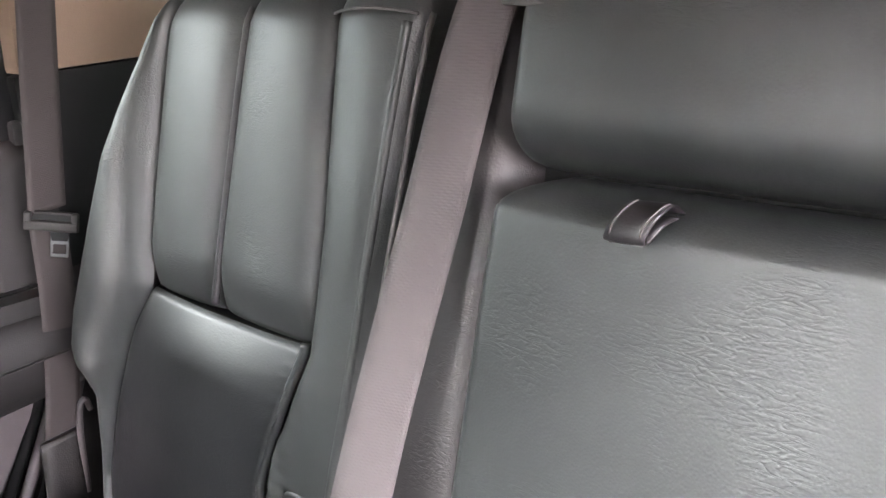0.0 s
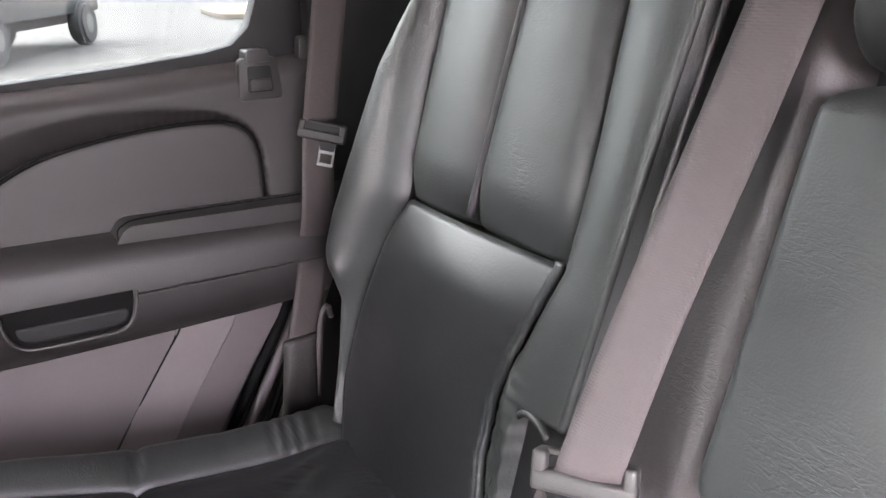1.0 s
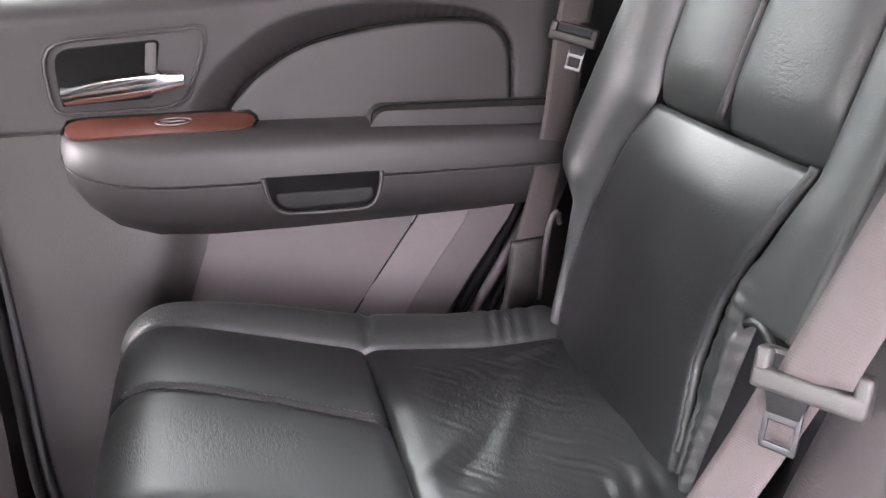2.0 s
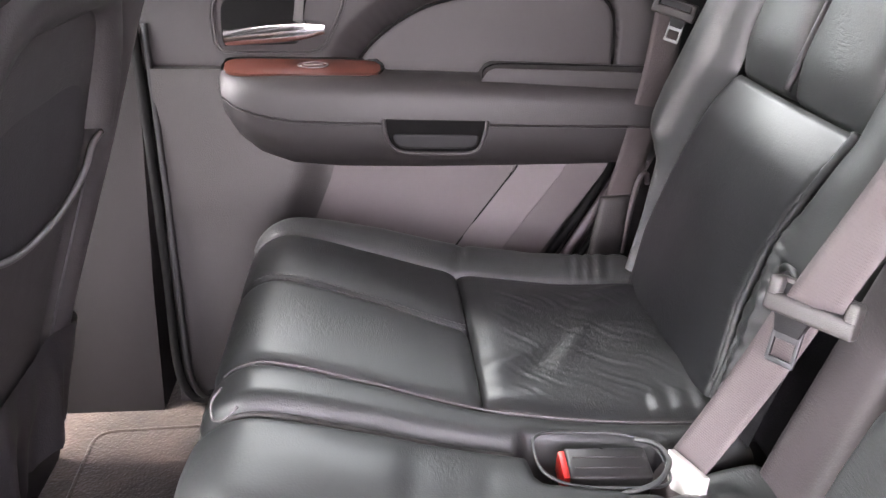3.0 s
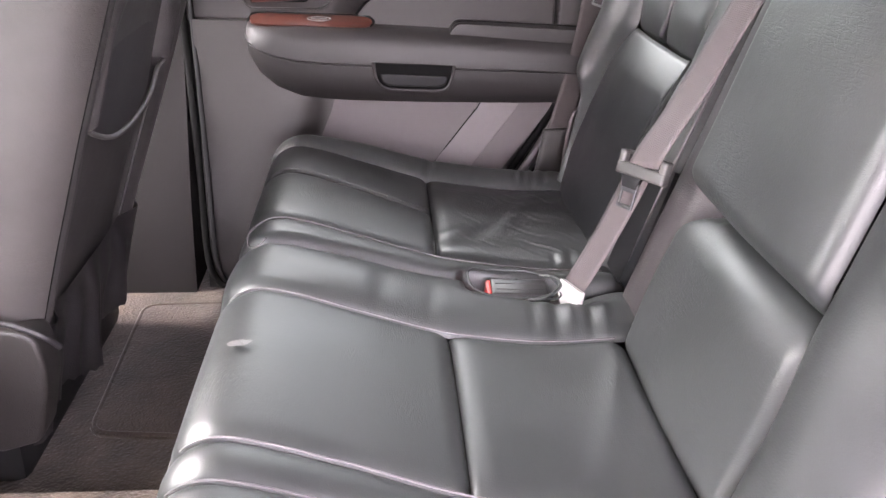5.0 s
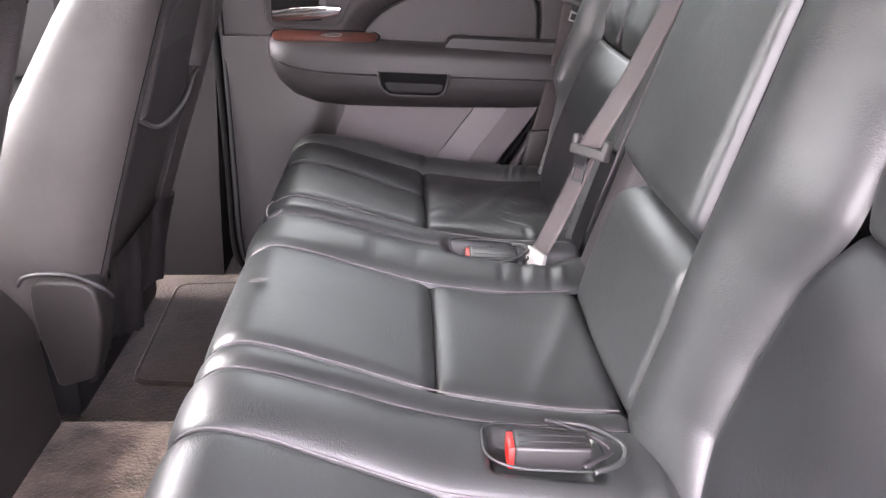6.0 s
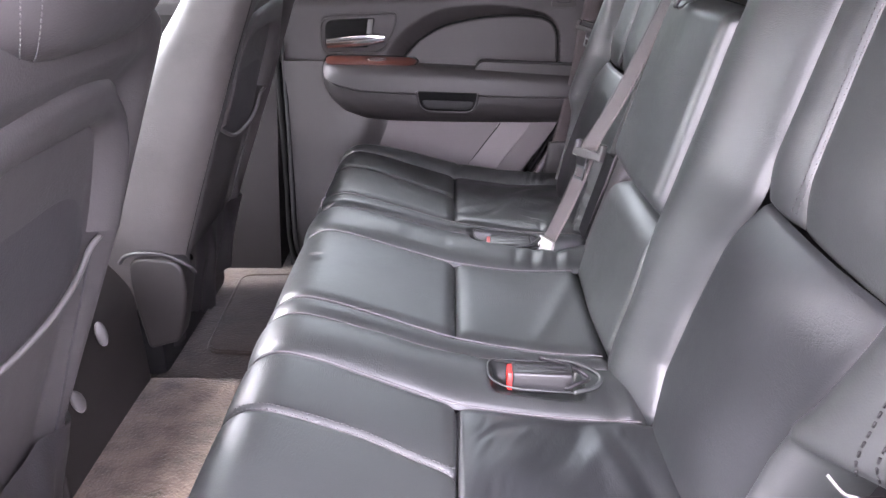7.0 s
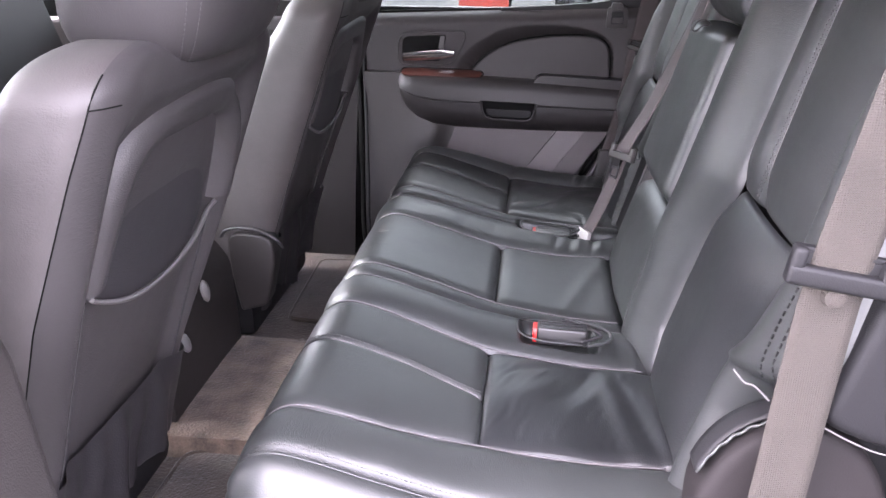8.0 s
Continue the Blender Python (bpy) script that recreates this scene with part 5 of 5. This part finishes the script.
    for i in range(hr_n):
        p = -math.pi / 2 + math.pi * i / (hr_n - 1)
        cz, rr = math.sin(p), max(0.0, math.cos(p)) ** 0.4
        rows.append([(-0.345 + 0.098 * rr * abs(math.cos(q)) ** 0.6 * (1 if math.cos(q) > 0 else -1) + 0.02 * cz,
                      yc + 0.150 * rr * abs(math.sin(q)) ** 0.6 * (1 if math.sin(q) > 0 else -1), 0.922 + 0.107 * abs(cz) ** 0.8 * (1 if cz > 0 else -1))
                     for q in np.linspace(0, 2 * np.pi, hr_m, endpoint=False)])
    hd = mesh_part("headrest", np.array(rows).reshape(-1, 3), grid_faces(hr_n, hr_m, wrap=True), COVER_SHADED, st)
    for sg in (1, -1):
        for off in (0, 2):
            ring = []
            for i in range(2, hr_n - 2):
                q = (rows[i][5 + off // 2] if sg > 0 else rows[i][hr_m - 5 - off // 2])
                c0 = np.array([-0.345, yc, 0.922])
                ring.append(tuple(np.array(q) + (np.array(q) - c0) * 0.004))
            stitches("stitching", ring, hd, STITCH, 0.0036, 0.0016, 0.0006)
    for dy in (-0.06, 0.06):
        v, f = tube([(-0.36, yc + dy, 0.84), (-0.35, yc + dy, 0.93)], 0.006, 4, 10)
        mesh_part("headrest_post", v, f, STEEL, hd)
    return st


front_passenger = front_seat("front_passenger_seat", 0.372, 0.235, 1, "dark leather front passenger seat with map pocket")
driver_seat = front_seat("driver_seat", -0.507, 0.215, 8, "dark leather driver seat with map pocket and headrest")

# centre console between the front seats
console = thing("centre_console", (-0.85, -0.06, 0.135), "dark brown plastic centre console standing on the tunnel", "console")
part("body", prism(rounded([(-1.25, 0.13), (-0.553, 0.13), (-0.563, 0.315), (-0.61, 0.38), (-1.25, 0.42)], [0.01, 0.01, 0.02, 0.05, 0.03]), "y", -0.235, 0.105, 0.012, 3), COVER, console)
part("lid", box(-1.05, -0.63, -0.19, 0.08, 0.415, 0.46, 0.015, 3), LEATHER, console)
for y0, z0, tilt in [(-0.055, 0.312, 20), (-0.162, 0.256, 30)]:
    bm = bmesh.new()
    bmesh.ops.create_uvsphere(bm, u_segments=20, v_segments=10, radius=1.0)
    bm.transform(Matrix.Translation((-0.5555, y0, z0)) @ Matrix.Rotation(radians(tilt), 4, "X") @ Matrix.Diagonal((0.008, 0.012, 0.026, 1)))
    part("knob", bm, KNOB, console, "oval satin metal knob")

# ---- belts ----
UPW = (0.0, -1.0, 0.0)
LATW = (0.40, -0.88, 0.22)
belt_mid = thing("seat_belt", (0.2, 0.17, 0.36), "grey webbing shoulder belt of the middle seat with latch plate", "seat belt", "rear seat belts")
v_, f_ = ribbon([(0.43, 0.105, 0.955), (0.385, 0.108, 0.945), (0.358, 0.115, 0.90), (0.320, 0.130, 0.79), (0.271, 0.146, 0.66), (0.2300, 0.1435, 0.582), (0.2215, 0.1440, 0.5605)], [UPW, UPW, UPW, (0.1, -1, 0.05), (0.25, -0.95, 0.12), LATW, LATW], 0.050)
mesh_part("webbing", v_, f_, WEB, belt_mid)
v_, f_ = ribbon([(0.226, 0.158, 0.560), (0.212, 0.172, 0.50), (0.190, 0.186, 0.43), (0.166, 0.196, 0.368), (0.15, 0.20, 0.335)], [LATW, LATW, LATW, LATW, LATW], 0.046)
mesh_part("lower_webbing", v_, f_, WEB, belt_mid)


def oriented(o, ux, uz):
    """A local frame: x along ux, z along uz, y across."""
    ux, uz = Vector(ux).normalized(), Vector(uz)
    uy = uz.cross(ux).normalized()
    uz = ux.cross(uy).normalized()
    return Matrix(((ux.x, uy.x, uz.x, o[0]), (ux.y, uy.y, uz.y, o[1]), (ux.z, uy.z, uz.z, o[2]), (0, 0, 0, 1)))


def latch(parent, o, ux, uz, mat, scale=1.0, tongue=True, skew=0.0, metal=None):
    """A belt's sliding plate: a moulded frame round the slot, with the metal tongue below it."""
    m = oriented(o, ux, uz) @ Matrix.Scale(scale, 4)

    def bars(items, bevel, name, mat_, parent_, label_=""):
        allb = bmesh.new()
        for it in items:
            tmp = bpy.data.meshes.new("bar")
            bm = box(*it, bevel, 3)
            bm.to_mesh(tmp)
            bm.free()
            allb.from_mesh(tmp)
            bpy.data.meshes.remove(tmp)
        allb.transform(m)
        return part(name, allb, mat_, parent_, label_)
    pl = bars([(-0.037, 0.037, -0.0065, 0.0065, -0.015, 0.000), (-0.037, -0.0265, -0.0060, 0.0060, -0.010, 0.013), (0.0265, 0.037, -0.0060, 0.0060, -0.010, 0.013),
               (-0.036, 0.036, 0.0020, 0.0060, 0.008, 0.0135)], 0.0038, "latch_plate", mat, parent)
    bars([(-0.027, 0.027, 0.0022, 0.0040, -0.001, 0.009)], 0.0005, "belt_slot", BLACK, pl)
    if tongue:
        k = skew
        shoulder = prism([(k - 0.0165, -0.012), (k + 0.0165, -0.012), (k + 0.0135, -0.018), (k + 0.0105, -0.029), (k - 0.0105, -0.029), (k - 0.0135, -0.018)], "y", -0.0030, 0.0030, 0.0012, 2)
        shoulder.transform(m)
        part("tongue_collar", shoulder, BLACK, pl, "dark plastic collar")
        bars([(k - 0.0125, k - 0.0090, -0.0014, 0.0014, -0.052, -0.018), (k + 0.0090, k + 0.0125, -0.0014, 0.0014, -0.052, -0.018), (k - 0.0120, k + 0.0120, -0.0014, 0.0014, -0.0535, -0.0485),
              (k - 0.0110, k + 0.0110, -0.0013, 0.0013, -0.034, -0.027)], 0.0008, "tongue", metal or STEEL, pl, "bare metal tongue with a long hole")
    return pl


latch(belt_mid, (0.224, 0.148, 0.560), (0.035, -0.063, 0.004), (0.30, -0.02, 0.93), BELT_PLASTIC, skew=-0.012, metal=DULL)
m_tag = oriented((0.164, 0.183, 0.3765), LATW, (0.38, -0.2, 0.9))
bm_ = prism([(-0.021, 0.014), (-0.021, -0.004), (-0.010, -0.018), (0.0235, -0.018), (0.0235, 0.005)], "y", -0.0040, 0.0040, 0.0004, 1)
bm_.transform(m_tag)
part("tag", bm_, TAG, belt_mid, "white sewn fabric tag")

belt_far = thing("seat_belt", (0.24, 0.76, 0.28), "mauve-grey webbing belt beside the closed door, part shade in its colour", "seat belt", "rear seat belts")
XW = (1.0, 0.0, 0.05)
v_, f_ = ribbon([(0.40, 0.775, 1.16), (0.372, 0.77, 1.02), (0.344, 0.765, 0.88), (0.310, 0.76, 0.70)], [XW] * 4, 0.046)
mesh_part("webbing", v_, f_, WEB_SHADED, belt_far)
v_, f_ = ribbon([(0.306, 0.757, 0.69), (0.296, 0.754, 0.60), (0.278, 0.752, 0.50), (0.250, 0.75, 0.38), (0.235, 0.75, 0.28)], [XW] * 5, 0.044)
mesh_part("lower_webbing", v_, f_, WEB_SHADED, belt_far)
v_, f_ = ribbon([(0.253, 0.745, 0.42), (0.247, 0.742, 0.37), (0.235, 0.742, 0.28)], [XW] * 3, 0.050, 0.010, 20)
mesh_part("sleeve", v_, f_, COVER, belt_far, "grey plastic belt sleeve")
mesh_part("guide_loop", *tube([(0.268, 0.742, 0.33), (0.276, 0.738, 0.42), (0.283, 0.737, 0.452), (0.291, 0.738, 0.458), (0.296, 0.742, 0.44)], 0.0040, 30, 8), PALE, belt_far, "pale plastic belt guide")
latch(belt_far, (0.307, 0.747, 0.690), (0.8, -0.55, -0.22), (0.15, 0, 1), COVER, 0.82, skew=0.012, metal=STEEL)

belt_near = thing("seat_belt", (0.29, -0.755, 0.38), "brown-grey webbing belt hanging beside the open doorway", "seat belt", "rear seat belts")
v_, f_ = ribbon([(0.36, -0.82, 1.16), (0.330, -0.81, 0.96), (0.307, -0.805, 0.82), (0.287, -0.803, 0.70), (0.280, -0.80, 0.60), (0.272, -0.80, 0.47), (0.262, -0.79, 0.33)], [XW] * 7, 0.048)
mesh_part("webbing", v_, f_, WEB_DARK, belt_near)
latch(belt_near, (0.288, -0.806, 0.706), (1, 0, -0.15), (0.15, 0, 1), BLACK, 1.1, False)
bm_ = bmesh.new()
bmesh.ops.create_cone(bm_, cap_ends=True, segments=24, radius1=0.0095, radius2=0.0080, depth=0.006)
bm_.transform(Matrix.Translation((0.286, -0.8065, 0.684)) @ Matrix.Rotation(radians(90), 4, "X"))
part("stop_button", bm_, WEB_DARK, belt_near, "round plastic stop button")


def buckle(o, ux, uz, label):
    b = thing("seat_belt_buckle", o, label, "belt buckle", "seat belt buckles")
    m = oriented(o, ux, uz)
    bm = box(0.0, 0.075, -0.019, 0.019, -0.012, 0.014, 0.004, 3)
    bm.transform(m)
    part("housing", bm, GLOSS, b)
    for dy in (-0.007, 0.006):
        bm = box(0.006, 0.070, dy - 0.001, dy + 0.001, 0.0135, 0.0150, 0.0004, 1)
        bm.transform(m)
        part("rib", bm, GLOSS, b)
    bm = box(-0.006, 0.003, -0.017, 0.017, -0.011, 0.012, 0.003, 2)
    bm.transform(m)
    part("release_button", bm, RED, b, "red release button")
    return b


buckle((0.068, -0.300, 0.387), (1, -0.04, -0.02), (0, 0.15, 1), "black belt buckle with red button in a cushion well")
buckle((0.064, 0.208, 0.361), (1, -0.02, -0.02), (0, -0.1, 1), "black belt buckle with red button between the seat sections")

# rims of the buckle wells and the collar behind each buckle
for bx, by, bz_, wy, par in [(0.099, -0.2925, 0.3855, 0.036, cushion_b), (0.094, 0.204, 0.3790, 0.038, cushion_a)]:
    rim_ = [(bx + 0.060 * abs(math.cos(a)) ** 0.6 * (1 if math.cos(a) > 0 else -1), by + wy * abs(math.sin(a)) ** 0.6 * (1 if math.sin(a) > 0 else -1), bz_ - 0.13 * 0.066 * math.cos(a))
            for a in np.linspace(0, 2 * np.pi, 60, endpoint=False)]
    mesh_part("well_rim", *tube(rim_, 0.0015, None, 6, True), LEATHER, par, "stitched leather rim of the buckle well")
collar = thing("buckle_collar", (0.15, 0.204, 0.37), "soft dark leather collar behind a belt buckle", "leather collar")
mesh_part("band", *tube([(0.100, 0.160, 0.376), (0.132, 0.168, 0.380), (0.150, 0.188, 0.381), (0.154, 0.206, 0.380), (0.148, 0.224, 0.378), (0.134, 0.236, 0.374)], 0.0026, 40, 8), LEATHER, collar)

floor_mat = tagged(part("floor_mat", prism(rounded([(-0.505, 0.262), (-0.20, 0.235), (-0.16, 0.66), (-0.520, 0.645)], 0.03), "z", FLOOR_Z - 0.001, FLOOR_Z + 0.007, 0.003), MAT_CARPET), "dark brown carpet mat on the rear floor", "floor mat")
v_, f_ = tube([(x, y, FLOOR_Z + 0.006) for x, y in rounded([(-0.500, 0.267), (-0.205, 0.240), (-0.165, 0.655), (-0.515, 0.640)], 0.03, 6)], 0.0035, None, 6, True)
mesh_part("bound_edge", v_, f_, MAT_CARPET, floor_mat)

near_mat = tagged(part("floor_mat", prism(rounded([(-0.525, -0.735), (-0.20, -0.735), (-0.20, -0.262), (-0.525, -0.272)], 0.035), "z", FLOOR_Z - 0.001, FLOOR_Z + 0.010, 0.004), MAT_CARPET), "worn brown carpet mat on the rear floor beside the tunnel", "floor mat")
v_, f_ = tube([(x, y, FLOOR_Z + 0.009) for x, y in rounded([(-0.520, -0.730), (-0.205, -0.730), (-0.205, -0.267), (-0.520, -0.277)], 0.035, 6)], 0.0042, None, 6, True)
mesh_part("bound_edge", v_, f_, CARPET, near_mat)
part("rail_end", box(-0.625, -0.590, -0.424, -0.380, 0.122, 0.146, 0.006, 3), KNOB, driver_seat, "pale metal end of the seat rail")

# elastic keeper behind the near buckle
o = (0.150, -0.300, 0.384)
keeper = thing("buckle_strap", o, "thin dark elastic keeper looped behind a belt buckle", "elastic strap")
mesh_part("cord", *tube([(0.108, -0.254, 0.389), (0.130, -0.272, 0.3925), (0.152, -0.290, 0.392), (0.164, -0.304, 0.388), (0.152, -0.318, 0.391), (0.132, -0.331, 0.390)], 0.0024, 40, 8), VINYL, keeper)
mesh_part("fold", *tube([(0.112, -0.252, 0.386), (0.150, -0.266, 0.389), (0.178, -0.292, 0.387), (0.172, -0.318, 0.386), (0.142, -0.334, 0.386)], 0.0030, 40, 8), LEATHER, keeper)

# ---- outside ----
tagged(part("ground", box(-60, 60, -60, 90, GROUND_Z - 0.05, GROUND_Z), ASPHALT), "pale weathered asphalt car park", "ground", kind="structure")
for k, (a, b) in enumerate([((2.35, 24.0), (3.12, 10.0)), ((0.4, 13.3), (5.2, 14.8)), ((-2.5, 12.0), (-1.6, 24.0)), ((5.5, 12.0), (6.0, 20.0))]):
    d_ = (Vector((b[0], b[1], 0)) - Vector((a[0], a[1], 0))).normalized()
    n_ = Vector((-d_.y, d_.x, 0)) * 0.06
    z_ = GROUND_Z + 0.004
    ob_ = mesh_part("parking_line", [(a[0] + n_.x, a[1] + n_.y, z_), (a[0] - n_.x, a[1] - n_.y, z_), (b[0] - n_.x, b[1] - n_.y, z_), (b[0] + n_.x, b[1] + n_.y, z_)], [(0, 1, 2, 3)], LINE, smooth=False)
    tagged(ob_, "worn white painted parking line on asphalt", "parking line", "parking lines", "structure")


def island(pts, label):
    isl = thing("kerb_island", (pts[0][0], pts[0][1], GROUND_Z), label, "kerb island", "kerb islands")
    part("kerb", prism(rounded(pts, 1.2), "z", GROUND_Z, GROUND_Z + 0.15, 0.03), KERB, isl)
    mid = np.mean(np.array(pts), 0)
    part("bed", prism(rounded([tuple(mid + (np.array(p) - mid) * 0.92) for p in pts], 1.1), "z", GROUND_Z + 0.10, GROUND_Z + 0.165), MULCH, isl)


island([(6.8, 22.5), (15.0, 21.0), (17.0, 30.0), (7.6, 28.0)], "pale concrete kerb island filled with tan mulch")
island([(5.0, 46.0), (16.0, 44.0), (17.0, 52.0), (6.0, 54.0)], "pale concrete kerb island farther across the car park")


def truck():
    """A dark pickup on large tyres, standing askew; local x runs to its far end."""
    tk = thing("pickup_truck", (0.8, 14.5, GROUND_Z), "dark pickup truck on large off-road tyres with a pale bumper", "truck")
    m = Matrix.Translation((0.8, 14.5, GROUND_Z)) @ Matrix.Rotation(math.atan2(3.3, 1.87), 4, "Z")

    def put(name, bm, mat, parent, label=""):
        bm.transform(m)
        return part(name, bm, mat, parent, label)
    body = put("body", prism(rounded([(-0.95, 0.62), (4.75, 0.62), (4.75, 1.25), (3.6, 1.35), (2.9, 1.95), (1.5, 1.95), (1.2, 1.30), (-0.95, 1.30)], 0.08), "y", 0.10, 1.95, 0.05), TRUCK_GREY, tk)
    put("chassis", box(-0.8, 4.5, 0.45, 1.6, 0.42, 0.66, 0.03), BLACK, tk)
    put("bumper", box(-1.15, -0.92, 0.15, 1.9, 0.50, 0.78, 0.05), STEEL, tk, "pale metal bumper")
    put("tail_lamp", box(-1.0, -0.93, 0.30, 0.55, 0.86, 1.18, 0.02), RED, body, "red lamp")
    for x in (0.0, 3.8):
        for y in (0.12, 1.75):
            bm = bmesh.new()
            bmesh.ops.create_cone(bm, cap_ends=True, segments=40, radius1=0.42, radius2=0.42, depth=0.30)
            bmesh.ops.bevel(bm, geom=[e for e in bm.edges if e.calc_face_angle(0) > 1.0], offset=0.06, segments=3, affect="EDGES")
            bm.transform(Matrix.Translation((x, y, 0.42)) @ Matrix.Rotation(radians(90), 4, "X"))
            tyre = put("wheel", bm, TYRE, tk, "large dark tyre")
            bm = bmesh.new()
            bmesh.ops.create_cone(bm, cap_ends=True, segments=24, radius1=0.22, radius2=0.18, depth=0.31)
            bm.transform(Matrix.Translation((x, y, 0.42)) @ Matrix.Rotation(radians(90), 4, "X"))
            put("rim", bm, STEEL, tyre)


truck()
barrier = thing("traffic_barrier", (-0.85, 13.3, GROUND_Z), "orange-red plastic traffic barrier on the asphalt", "barrier")
part("body", prism(rounded([(-1.30, GROUND_Z), (-0.40, GROUND_Z), (-0.45, GROUND_Z + 0.95), (-1.25, GROUND_Z + 0.95)], 0.05), "y", 13.2, 13.5, 0.03), ORANGE, barrier)
part("foot", box(-1.35, -0.35, 13.1, 13.6, GROUND_Z, GROUND_Z + 0.12, 0.03), ORANGE, barrier)

# added, unseen tree belt: closes the car park and cuts low sky glare
rs_ = np.random.RandomState(9)
ridge = [(x, 17 + 3.0 * math.sin(x * 0.11) + 2.0 * rs_.rand()) for x in np.arange(-110, 111, 2.5)]
bm_ = prism([(-110, GROUND_Z)] + [(float(x), float(z)) for x, z in ridge] + [(110, GROUND_Z)], "y", 82.0, 89.0)
tagged(part("backdrop", bm_, ADDED_FOLIAGE), "added, unseen belt of dark green trees that cuts low sky glare", "tree belt", kind="structure")
